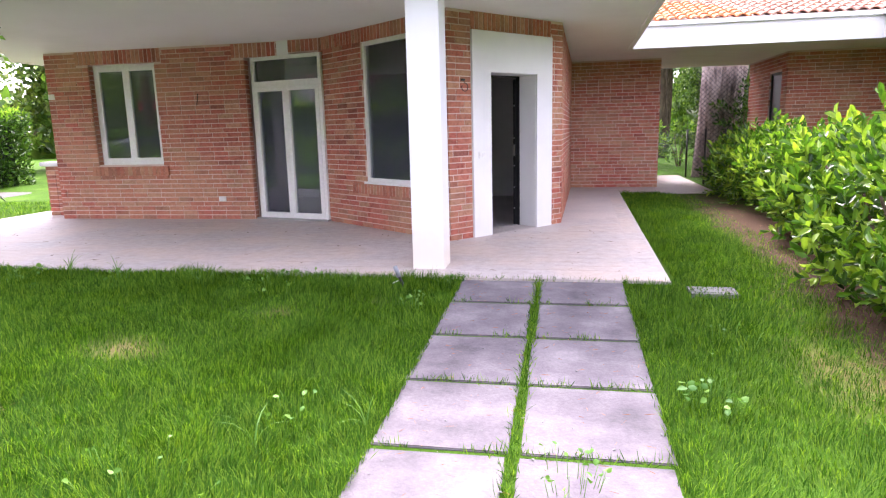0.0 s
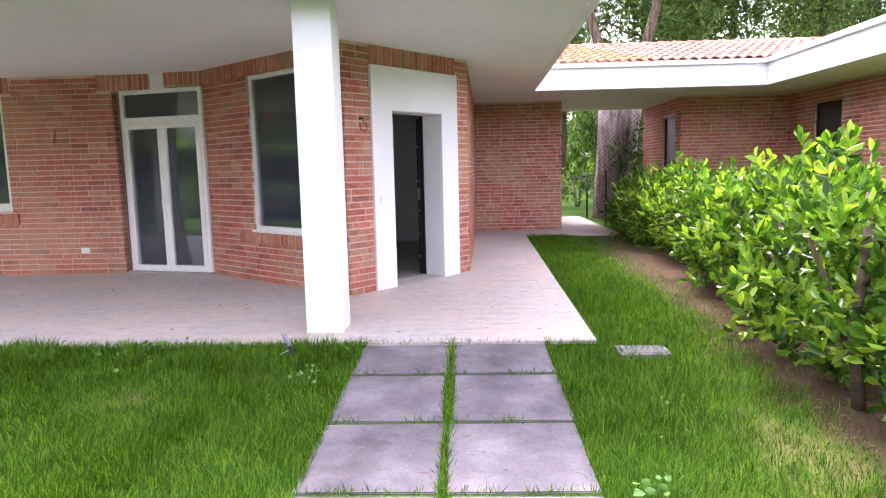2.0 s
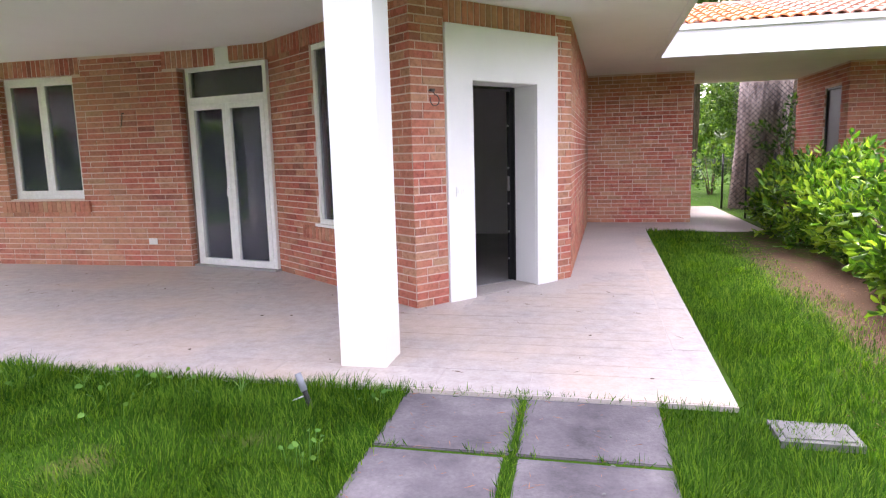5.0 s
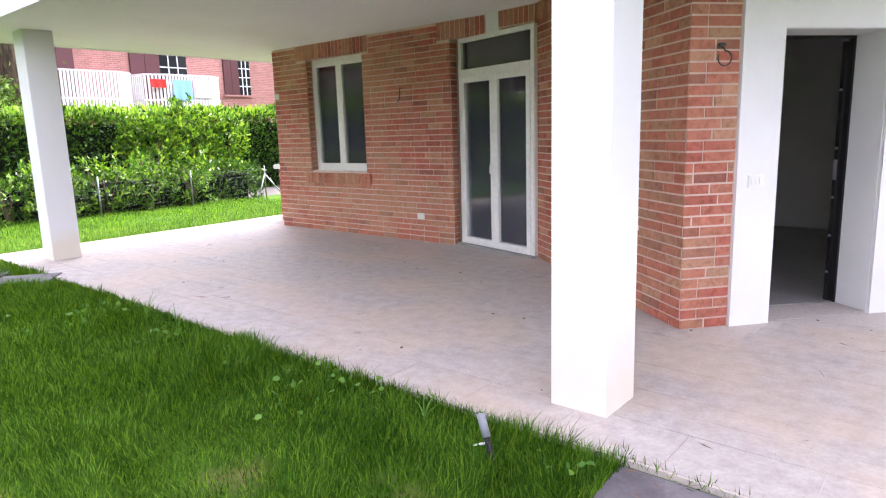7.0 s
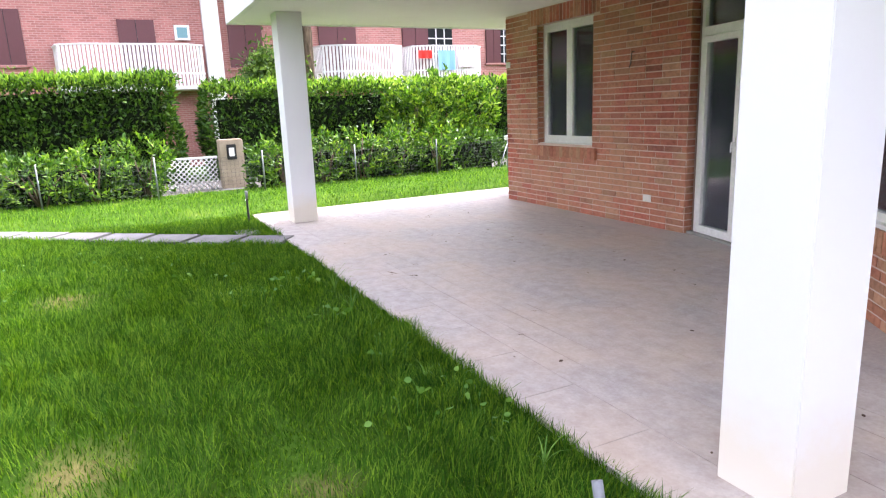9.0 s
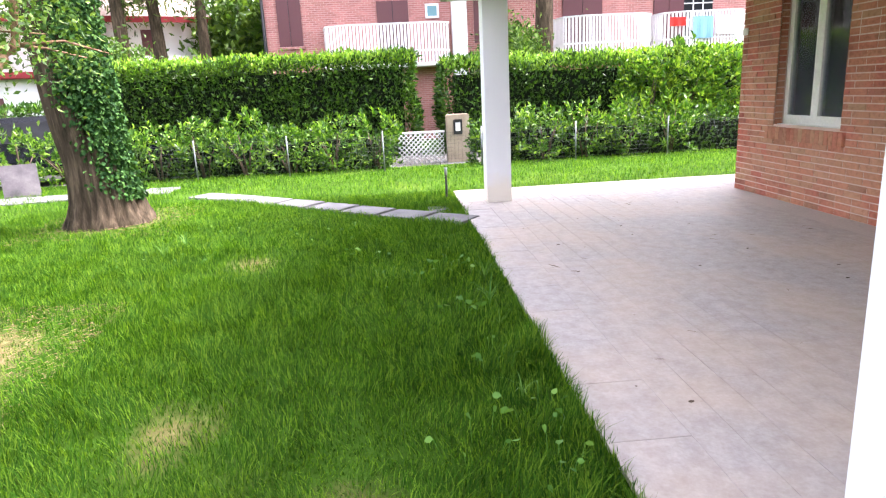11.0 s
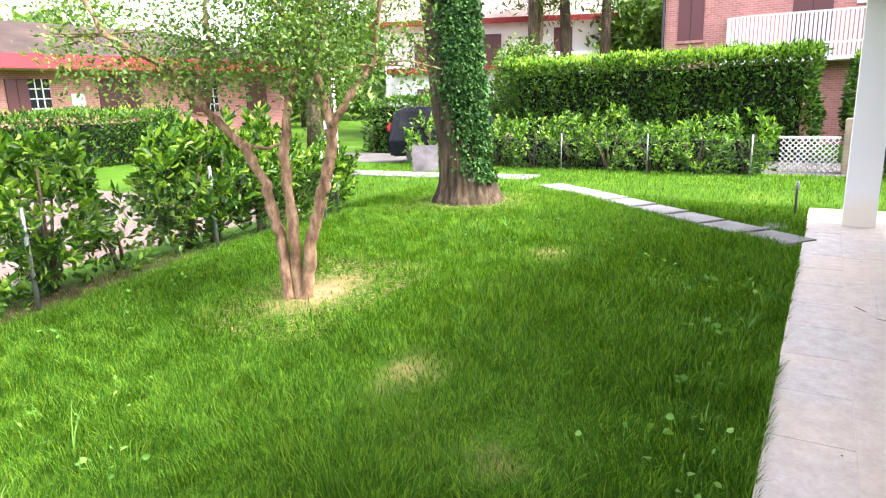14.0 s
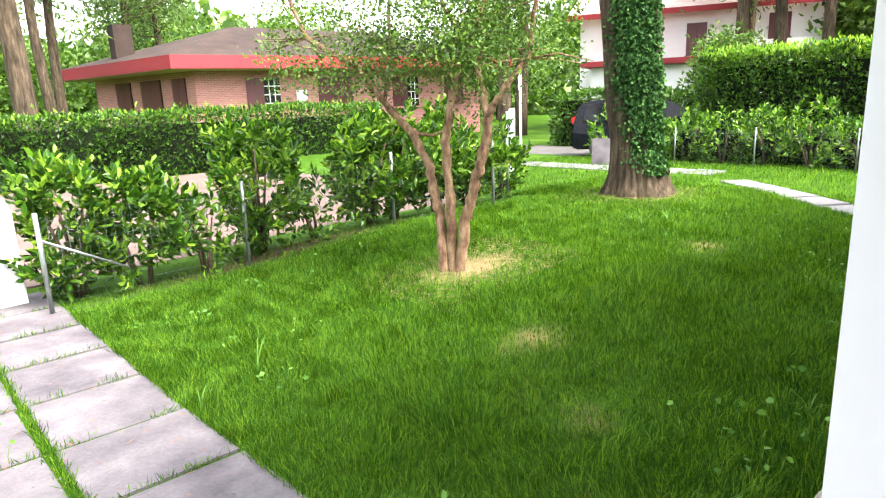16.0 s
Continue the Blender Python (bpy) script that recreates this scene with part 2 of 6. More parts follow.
# EARTH is bed soil, darkened to carry the shadow below the bushes
STRAW, THIN, EARTH = (0.25, 0.18, 0.095), (0.15, 0.14, 0.05), (0.075, 0.048, 0.032)
PATCHES = [((-3.55, 2.5, 1.15, 0.85, 0.55), STRAW), ((-2.6, 4.1, 0.75, 0.6, 0.5), THIN), ((-8.1, 1.6, 1.35, 1.35, 0.55), STRAW), ((-5.6, 3.9, 0.9, 0.7, 0.45), THIN),
           ((-1.9, 5.1, 0.5, 0.5, 0.4), THIN), ((3.1, 6.0, 1.7, 16.0, 0.8), EARTH), ((-2.9, 0.0, 4.2, 0.85, 0.5), EARTH), ((2.1, 4.4, 0.75, 1.6, 0.45), THIN), ((-1.15, 5.45, 0.8, 0.5, 0.25), THIN)]


def build_ground():
    xs, ys = axis(-18, 8, 0.4, 900), axis(-4, 20, 0.4, 900)
    verts, faces = [], []
    for y in ys:
        for x in xs:
            verts.append((x, y, float(gz(x, y))))
    n = len(xs)
    for j in range(len(ys) - 1):
        for i in range(n - 1):
            cx, cy = (xs[i] + xs[i + 1]) / 2, (ys[j] + ys[j + 1]) / 2
            faces.append((j * n + i, j * n + i + 1, (j + 1) * n + i + 1, (j + 1) * n + i))

    def soil(nt, bsdf):
        broad = ramp(nt, noise_of(nt, 0.8, 6, 0.6, "World"), (0.3, (0.03, 0.075, 0.006)), (0.55, (0.05, 0.12, 0.01)), (0.75, (0.1, 0.16, 0.025)))
        fine = noise_of(nt, 40, 5, 0.75, "World")
        col = mix(nt, 0.6, broad, ramp(nt, fine, (0.3, (0.4,) * 3), (0.7, (1.0,) * 3)), 'MULTIPLY')
        for (px, py, rx, ry, rim), tone in PATCHES:
            geo = nt.nodes.new("ShaderNodeNewGeometry")
            mp = nt.nodes.new("ShaderNodeMapping")
            mp.vector_type = 'POINT'
            mp.inputs["Location"].default_value, mp.inputs["Scale"].default_value = (-px / rx, -py / ry, 0), (1 / rx, 1 / ry, 0)
            nt.links.new(geo.outputs["Position"], mp.inputs["Vector"])
            far = nt.nodes.new("ShaderNodeVectorMath")
            far.operation = 'LENGTH'
            nt.links.new(mp.outputs["Vector"], far.inputs[0])
            add = nt.nodes.new("ShaderNodeMath")
            add.operation = 'MULTIPLY_ADD'
            nt.links.new(noise_of(nt, 5.0, 5, 0.7, "World"), add.inputs[0])
            add.inputs[1].default_value = 0.9
            nt.links.new(far.outputs["Value"], add.inputs[2])
            sep = nt.nodes.new("ShaderNodeSeparateColor")
            nt.links.new(ramp(nt, add.outputs[0], (rim, (1, 1, 1)), (min(1.0, rim + 0.45), (0, 0, 0))), sep.inputs[0])
            col = mix(nt, sep.outputs[0], col, mix(nt, 0.5, tone, ramp(nt, fine, (0.3, tuple(c * 0.5 for c in tone)), (0.7, tuple(min(1, c * 1.3) for c in tone)))))
        nt.links.new(col, bsdf.inputs["Base Color"])
        bsdf.inputs["Roughness"].default_value = 0.95
        bsdf.inputs["Specular IOR Level"].default_value = 0.05
        bump(nt, bsdf, fine, 0.6, 0.03)
    mesh_of("ground", verts, faces, mat("turf_soil", soil), kind="structure", label="green lawn ground reaching past the garden", smooth=True)


build_ground()
SLAB = [(-9.55, 6.2), (1.4, 6.15), (1.57, 14.17), (3.5, 14.17), (3.5, 19.0), (-9.55, 19.0)]
M_SLAB = stained("terrace_stone", (0.46, 0.41, 0.375), (0.4, 0.365, 0.345), (0.51, 0.45, 0.4), 1.1, 35, 0.62, 0.12)
slab = part("terrace_floor", prism(SLAB, -0.3, 0.0), M_SLAB, None, "pale grey stone terrace around the brick house", "structure")

# ---- house walls ----
CEIL = 2.82
B0, BDIR = Vector((-0.96, 8.15)), Vector((-0.789, 0.614))
CDIR = Vector((0.636, 0.771))


def wall_frame(origin, way):
    """The pose of a wall: its x runs along the wall, its y into the house, seen from outside left to right."""
    w = Vector((way[0], way[1], 0)).normalized()
    inward = Vector((-w.y, w.x, 0))
    m = Matrix.Identity(4)
    for i, v in enumerate((w, inward, Vector((0, 0, 1)))):
        m.col[i][:3] = v
    m.col[3][:3] = (origin[0], origin[1], 0)
    return m


COURSE, BRICK_LEN, JOINT, PERPEND = 0.0755, 0.262, 0.0135, 0.013
BRICK_MESHES = {}


def brick_mesh(length, height, depth):
    key = (round(length, 2), round(height, 3), round(depth, 3))
    if key not in BRICK_MESHES:
        me = bpy.data.meshes.new("brick")
        bm = box((0, -depth, 0), (key[0], 0.03, key[1]))
        bm.to_mesh(me)
        bm.free()
        me.materials.append(M_BRICK)
        BRICK_MESHES[key] = me
    return BRICK_MESHES[key]


def lay_bricks(wall, m, width, top, holes, near, seed, soldiers=()):
    """Brick facing: pieces near the walk are objects of their own, the rest one joined mesh. soldiers: upright rows (x0, x1, z0, z1)."""
    rng = random.Random(seed)
    cells = []
    row, z = 0, 0.004
    blocked = list(holes) + list(soldiers)
    while z + COURSE - JOINT <= top + 0.02:
        h = min(COURSE - JOINT, top - z)
        x = -BRICK_LEN * rng.choice((0.0, 0.25, 0.5, 0.5, 0.75))
        while x < width:
            a, b = max(x, 0.0), min(x + BRICK_LEN - PERPEND, width)
            spans = [(a, b)]
            for x0, x1, z0, z1 in blocked:
                if z + h > z0 + 0.01 and z < z1 - 0.01:
                    spans = [s for a1, b1 in spans for s in ((a1, min(b1, x0)), (max(a1, x1), b1)) if s[1] - s[0] > 0.005]
            cells += [(a1, b1, z, h) for a1, b1 in spans if b1 - a1 > 0.005]
            x += BRICK_LEN
        z += COURSE
        row += 1
    for x0, x1, z0, z1 in soldiers:
        n = max(1, round((x1 - x0) / COURSE))
        step = (x1 - x0) / n
        cells += [(x0 + i * step, x0 + (i + 1) * step - JOINT, z0, z1 - z0 - 0.006) for i in range(n)]
    cells.sort(key=lambda c: near(c[0]))
    base = wall.matrix_world.inverted() @ m
    for a, b, z, h in cells[:300]:
        ob = new("brick", brick_mesh(b - a, h, 0.004 + 0.0015 * rng.randint(0, 2)))
        ob.parent = wall
        ob.matrix_basis = base @ Matrix.Translation((a, 0, z))
    verts, faces = [], []
    for a, b, z, h in cells[300:]:
        d, k = 0.004 + 0.003 * rng.random(), len(verts)
        verts += [(x, y, zz) for zz in (z, z + h) for x, y in ((a, -d), (b, -d), (b, 0.02), (a, 0.02))]
        faces += [(k, k + 1, k + 5, k + 4), (k + 1, k + 2, k + 6, k + 5), (k + 3, k, k + 4, k + 7), (k + 4, k + 5, k + 6, k + 7), (k + 3, k + 2, k + 1, k)]
    if verts:
        ob = mesh_of("bricks", verts, faces, M_BRICKS, wall, kind="stuff")
        ob.matrix_basis = base


BRICK_JOBS = []


def brick_wall(name, origin, way, width, holes=(), thick=0.34, top=CEIL, near=lambda x: x, soldiers=(), label="red brick outer wall with pale mortar joints", seed=1, start=0.0):
    """A wall with real openings (x0, x1, z0, z1), faced with bricks."""
    m = wall_frame(origin, way)
    cuts = sorted({start, width, *[v for h in holes for v in h[:2]]})
    bm = bmesh.new()
    for a, b in zip(cuts, cuts[1:]):
        spans = [(-0.06, top + 0.1)]
        for x0, x1, z0, z1 in holes:
            if x0 <= a + 1e-6 and b <= x1 + 1e-6:
                spans = [s for lo, hi in spans for s in ((lo, min(hi, z0)), (max(lo, z1), hi)) if s[1] - s[0] > 0.001]
        for lo, hi in spans:
            add_box(bm, (a, 0, lo), (b, thick, hi))
    bm.transform(m)
    wall = part(name, bm, M_MORTAR, None, label, "structure")
    BRICK_JOBS.append((wall, m, width, top, holes, near, seed, soldiers))
    return wall, m


# front wall with a two-leaf window; the glazed door stands across the bend
A0 = (-8.28, 10.1)
W1 = (0.83, 2.07, 0.93, 2.6)
wall_main, M_A = brick_wall("wall_front", A0, (1, 0), 4.25, [W1, (3.66, 4.25, -0.1, 2.6)], near=lambda x: -x, seed=2,
                            soldiers=[(0.6, 2.2, 2.6, CEIL), (3.45, 4.22, 2.6, CEIL)])
# slanted wall with the fixed window, from the glazed door to the corner beside the entrance
LB = 2.95
B_START = B0 + BDIR * LB
W2 = (LB - 1.83, LB - 0.62, 0.67, 2.63)
wall_slant, M_B = brick_wall("wall_slanted", B_START, -BDIR, LB, [W2], near=lambda x: -x, seed=3,
                             soldiers=[(0.0, 2.6, 2.63, CEIL)])
M_OVER = wall_frame((-3.82, 10.03), (0.53, -0.07))
over_door = part("wall_over_door", box((0, 0, 2.62), (0.53, 0.2, CEIL + 0.1), M_OVER), M_MORTAR, None, "brick lintel over the glazed door", "structure")
BRICK_JOBS.append((over_door, M_OVER, 0.53, CEIL, [(0, 0.53, 0, CEIL)], lambda x: x, 31, [(0.0, 0.53, 2.64, CEIL)]))
patch = part("white_lintel_patch", prism([(-4.03, 10.06), (-3.82, 10.03), (-3.8, 10.4), (-4.03, 10.4)], 2.6, CEIL), M_WHITE, None, "white plaster patch between two brick lintels", "structure")


def brick_sill(wall, m, x0, x1, z0, z1):
    n = round((x1 - x0) / COURSE)
    step = (x1 - x0) / n
    base = wall.matrix_world.inverted() @ m
    for i in range(n):
        ob = new("brick", brick_mesh(step - JOINT * 0.8, z1 - z0, 0.045))
        ob.parent = wall
        ob.matrix_basis = base @ Matrix.Translation((x0 + i * step, 0, z0))
    ob = part("sill_bed", box((x0, -0.038, z0 + 0.004), (x1 - 0.01, 0.02, z1 - 0.004), base), M_MORTAR, wall)


brick_sill(wall_main, M_A, 0.72, 2.17, 0.75, 0.9)
brick_sill(wall_slant, M_B, LB - 2.12, LB - 0.62, 0.5, 0.64)

# entrance wall: brick piers, white plaster panel, the doorway
LC = 2.12
wall_entry, M_C = brick_wall("wall_entrance", B0, CDIR, LC, [(0.7, 1.57, -0.1, 2.1)], near=lambda x: x, seed=4,
                             soldiers=[(0.38, 1.88, 2.6, CEIL)], label="entrance wall of red brick around a white plaster panel")
PANEL = [(0.38, 0.7, -0.004, 2.6), (1.57, 1.88, -0.004, 2.6), (0.7, 1.57, 2.1, 2.6)]
bm = bmesh.new()
for x0, x1, z0, z1 in PANEL:
    add_box(bm, (x0, -0.03, z0), (x1, 0.02, z1))
add_box(bm, (0.68, 0.0, 0), (0.703, 0.36, 2.1))
add_box(bm, (1.567, 0.0, 0), (1.6, 0.36, 2.1))
add_box(bm, (0.703, 0.0, 2.097), (1.567, 0.36, 2.13))
bm.transform(M_C)
part("wall_entrance_plaster", bm, M_WHITE, None, "smooth white plaster panel around the entrance", "structure")
j = BRICK_JOBS[-1]
BRICK_JOBS[-1] = (*j[:4], [(0.37, 1.89, 0, 2.6)], *j[5:])
C_END = B0 + CDIR * LC
wall_side, M_D = brick_wall("wall_side", C_END, (0.03, 1.0), 15.47 - C_END.y, near=lambda x: x, seed=5)
wall_back, M_E = brick_wall("wall_back", (0.5, 15.47), (1, 0), 1.98, near=lambda x: -x, seed=6)
wall_pass, M_E2 = brick_wall("wall_passage", (2.48, 15.49), (0, 1), 5.0, near=lambda x: x, seed=7, start=0.322)
# west side and rear of the house, closing the rooms
part("wall_west", box((-8.28, 10.44, -0.05), (-7.94, 19.0, CEIL + 0.1)), M_MORTAR, None, "brick side wall of the house", "structure")
part("wall_rear", box((-8.28, 19.0, -0.05), (2.3, 19.3, CEIL + 0.1)), M_MORTAR, None, "plain rear wall of the house", "structure")

# rooms behind the glass
part("inner_floor", prism([(-7.94, 10.44), (-3.3, 10.44), (-1.0, 8.7), (0.2, 10.0), (0.2, 15.8), (2.2, 15.8), (2.2, 19.0), (-7.94, 19.0)], 0.0, 0.012),
     stained("inner_stone", (0.3, 0.29, 0.28), (0.25, 0.24, 0.23), (0.35, 0.34, 0.33), 1.5, 40, 0.4, 0.1), None, "grey stone floor inside the house", "structure")
part("inner_wall", box((-7.94, 13.6, 0), (0.16, 13.75, CEIL)), M_PLASTER, None, "bare plastered partition inside", "structure")
part("inner_partition", box((-2.2, 10.4, 0), (-2.08, 13.6, CEIL)), M_PLASTER, None, "bare plastered partition inside", "structure")

# ---- eaves ----
EAVES = [(-9.6, 6.17), (1.5, 6.17), (1.64, 13.38), (5.97, 13.38), (5.97, 7.5), (12.0, 7.5), (12.0, 18.2), (2.2, 18.2), (2.2, 19.6), (-9.6, 19.6)]
part("ceiling", prism(EAVES, CEIL, CEIL + 0.06), M_SOFFIT, None, "smooth pale grey painted soffit under the eaves", "structure")
bm = bmesh.new()
FASCIA = [((-9.6, 6.17), (1.5, 6.17)), ((1.5, 6.17), (1.64, 13.38)), ((1.64, 13.38), (5.97, 13.38)), ((5.97, 13.38), (5.97, 7.5)), ((-9.6, 19.6), (-9.6, 6.17))]
for (x0, y0), (x1, y1) in FASCIA:
    m = wall_frame((x0, y0), (x1 - x0, y1 - y0))
    n = math.hypot(x1 - x0, y1 - y0)
    add_box(bm, (-0.02, -0.03, CEIL - 0.012), (n + 0.02, 0.05, 3.2), m)
    add_box(bm, (-0.04, -0.1, 3.2), (n + 0.04, 0.06, 3.28), m)
part("trim_fascia", bm, M_WHITE, None, "white painted eaves fascia with a gutter lip", "structure")
part("roof_deck", prism([(-9.5, 6.3), (1.4, 6.3), (1.54, 13.48), (1.54, 19.5), (-9.5, 19.5)], 3.1, 3.16), M_WHITE, None, "flat roof deck", "structure")

# ---- wing ----
wall_wing, M_F = brick_wall("wall_wing_front", (4.95, 15.1), (1, 0), 2.25, near=lambda x: x, seed=8, start=0.342)
wall_wing_end, M_F2 = brick_wall("wall_wing_end", (4.95, 18.0), (0, -1), 2.9, [(1.7, 2.55, -0.1, 2.45)], near=lambda x: -x, seed=9)
wall_wing_side, M_G = brick_wall("wall_wing_side", (7.2, 15.1), (0, -1), 7.3, [(1.05, 1.95, -0.1, 2.5)], near=lambda x: x, seed=10)
part("wall_wing_rear", box((12.0, 7.5, -0.1), (12.2, 19.6, CEIL)), M_MORTAR, None, "plain rear wall of the wing", "structure")
M_DOOR_DARK = plain("dark_metal_door", (0.045, 0.04, 0.05), 0.5, 0.3)
for name, m, w, h in (("door_2", M_F2 @ Matrix.Translation((1.7, 0.0, 0)), 0.85, 2.45), ("door_3", M_G @ Matrix.Translation((1.05, 0.0, 0)), 0.9, 2.5)):
    d = empty(name, m, "closed dark metal door in the brick wing", "door", kind="structure")
    part("leaf", box((0.04, 0.06, 0.02), (w - 0.04, 0.11, h - 0.04), None, 0.006), M_DOOR_DARK, d)
    bm = bmesh.new()
    add_box(bm, (0.0, 0.03, 0), (0.04, 0.14, h))
    add_box(bm, (w - 0.04, 0.03, 0), (w, 0.14, h))
    add_box(bm, (0.04, 0.03, h - 0.04), (w - 0.04, 0.14, h))
    part("frame", bm, M_DARKMETAL, d)
    part("handle", tube([(0.1, 0.06, 1.02), (0.1, 0.02, 1.02), (0.22, 0.02, 1.02)], 0.01), M_STEEL, d, "steel lever handle")

# ---- columns ----


def col_paint(nt, bsdf):
    geo = nt.nodes.new("ShaderNodeNewGeometry")
    sep = nt.nodes.new("ShaderNodeSeparateXYZ")
    nt.links.new(geo.outputs["Position"], sep.inputs[0])
    add = nt.nodes.new("ShaderNodeMath")
    add.operation = 'MULTIPLY_ADD'
    nt.links.new(noise_of(nt, 5.0, 5, 0.65, "World"), add.inputs[0])
    add.inputs[1].default_value = -0.35
    nt.links.new(sep.outputs["Z"], add.inputs[2])
    dirt = ramp(nt, add.outputs[0], (0.0, (0.45, 0.45, 0.45)), (0.25, (0, 0, 0)))
    s = nt.nodes.new("ShaderNodeSeparateColor")
    nt.links.new(dirt, s.inputs[0])
    col = mix(nt, s.outputs[0], (0.71, 0.715, 0.73), (0.66, 0.54, 0.34))
    nt.links.new(col, bsdf.inputs["Base Color"])
    bsdf.inputs["Roughness"].default_value = 0.7


M_COL = mat("column_paint_splashed", col_paint)
for x0, y0 in ((-1.06, 6.49), (-8.62, 6.57)):
    tagged(part("column", box((x0, y0, -0.02), (x0 + 0.325, y0 + 0.335, CEIL + 0.02), None, 0.004), M_COL),
           "square white column with a yellowed foot on the terrace", "column", "terrace columns", "structure")

# ---- paving to the entrance ----
def paving_slab(x0, x1, y0, y1, z, tilt, material):
    bm = box((x0, y0, -0.05), (x1, y1, 0.0), None, 0.006)
    bm.transform(Matrix.Translation((0, 0, z)) @ Matrix.Translation(((x0 + x1) / 2, (y0 + y1) / 2, 0)) @ Euler(tilt).to_matrix().to_4x4() @ Matrix.Translation((-(x0 + x1) / 2, -(y0 + y1) / 2, 0)))
    return bm


walkway = empty("walkway", pose(0, 0, 0), "two rows of slate paving slabs leading to the terrace", "paving", kind="structure")
rng = random.Random(11)
for k in range(9):
    y1 = (6.145 if k == 0 else 6.25 - 0.78 * k)
    for x0, x1 in ((-0.5, 0.2), (0.25, 0.98)):
        z = float(gz(0.2, y1 - 0.39)) + 0.012 + rng.uniform(-0.004, 0.004)
        part("paving_slab", paving_slab(x0 + rng.uniform(-0.01, 0.01), x1 + rng.uniform(-0.01, 0.01), (5.495 if k == 0 else y1 - 0.755), y1, z, (0.045 if k < 4 else 0.01, rng.uniform(-0.006, 0.006), rng.uniform(-0.008, 0.008)), M_PAVING), M_PAVING, walkway)


# ---- windows and doors ----
def frame_of(bm, x0, x1, z0, z1, bar, y0, y1):
    add_box(bm, (x0, y0, z0), (x0 + bar, y1, z1))
    add_box(bm, (x1 - bar, y0, z0), (x1, y1, z1))
    add_box(bm, (x0 + bar, y0, z0), (x1 - bar, y1, z0 + bar))
    add_box(bm, (x0 + bar, y0, z1 - bar), (x1 - bar, y1, z1))
    return bm


def pane(x0, x1, z0, z1, y, parent):
    ob = part("pane", box((x0, y, z0), (x1, y + 0.012, z1)), M_GLASS, parent, "clear dark-looking glass")
    ob.visible_shadow = False
    return ob


w = empty("window_1", M_A @ Matrix.Translation((W1[0], 0.1, 0)), "closed two-leaf white plastic window in the brick wall", "window", kind="structure")
wx, z0, z1 = W1[1] - W1[0], W1[2], W1[3]
part("window_frame", frame_of(bmesh.new(), 0, wx, z0, z1, 0.05, 0.02, 0.09), M_UPVC, w)
for x0, x1 in ((0.05, wx / 2 - 0.002), (wx / 2 + 0.002, wx - 0.05)):
    sash = part("sash", frame_of(bmesh.new(), x0, x1, z0 + 0.052, z1 - 0.052, 0.06, 0.0, 0.06), M_UPVC, w)
    pane(x0 + 0.06, x1 - 0.06, z0 + 0.112, z1 - 0.112, 0.03, sash)
part("window_sill", box((-0.02, -0.06, z0 - 0.022), (wx + 0.02, 0.02, z0 + 0.004)), M_UPVC, w)
w = empty("window_2", M_B @ Matrix.Translation((W2[0], 0.025, 0)), "tall fixed window with a white frame", "window", kind="structure")
wx, z0, z1 = W2[1] - W2[0], W2[2], W2[3]
part("window_frame", frame_of(bmesh.new(), 0, wx, z0, z1, 0.055, 0.0, 0.08), M_UPVC, w)
pane(0.055, wx - 0.055, z0 + 0.055, z1 - 0.055, 0.03, w)
part("window_sill", box((-0.01, -0.055, z0 - 0.025), (wx + 0.01, 0.0, z0 + 0.003)), M_UPVC, w)

FD0, FD1 = Vector((-4.56, 10.19)), Vector((-3.24, 9.855))
M_FD = wall_frame(FD0, FD1 - FD0)
fdw = (FD1 - FD0).length
d = empty("door_1", M_FD, "closed white two-leaf glazed door with a fanlight", "door", kind="structure")
part("door_frame", frame_of(bmesh.new(), 0, fdw, 0.0, 2.6, 0.055, 0.0, 0.09), M_UPVC, d)
part("rail", box((0.055, -0.004, 2.13), (fdw - 0.055, 0.09, 2.22)), M_UPVC, d)
pane(0.055, fdw - 0.055, 2.22, 2.545, 0.04, d)
for x0, x1 in ((0.055, fdw / 2 - 0.002), (fdw / 2 + 0.002, fdw - 0.055)):
    leaf = part("leaf", frame_of(bmesh.new(), x0, x1, 0.05, 2.125, 0.065, -0.012, 0.06), M_UPVC, d)
    pane(x0 + 0.065, x1 - 0.065, 0.115, 2.06, 0.025, leaf)
part("handle", tube([(fdw / 2 - 0.03, -0.01, 1.05), (fdw / 2 - 0.03, -0.05, 1.05), (fdw / 2 - 0.03, -0.055, 0.95)], 0.009), M_UPVC, d, "white lever handle")
part("handle_plate", box((fdw / 2 - 0.05, -0.02, 0.95), (fdw / 2 - 0.012, -0.012, 1.1)), M_UPVC, d)
part("threshold", box((-0.04, -0.06, 0.002), (fdw + 0.02, 0.1, 0.028)), stained("threshold_stone", (0.3, 0.29, 0.28), (0.24, 0.23, 0.22), (0.36, 0.35, 0.34), 5, 60, 0.7), d, "grey stone threshold")

# brick reveals of the openings
bm = bmesh.new()
k = 0
while k * COURSE + 0.93 < 2.55:
    zc = W1[2] + k * COURSE
    for x in (W1[0], W1[1]):
        add_box(bm, (x - 0.006, 0.008, zc), (x + 0.006, 0.1, zc + COURSE - JOINT))
    k += 1
k = 0
while k * COURSE < 2.55:
    add_box(bm, (3.654, 0.008, k * COURSE + 0.004), (3.668, 0.12, (k + 1) * COURSE - JOINT + 0.004))
    k += 1
ob = part("bricks", bm, M_BRICKS, wall_main, kind="stuff")
ob.matrix_basis = M_A

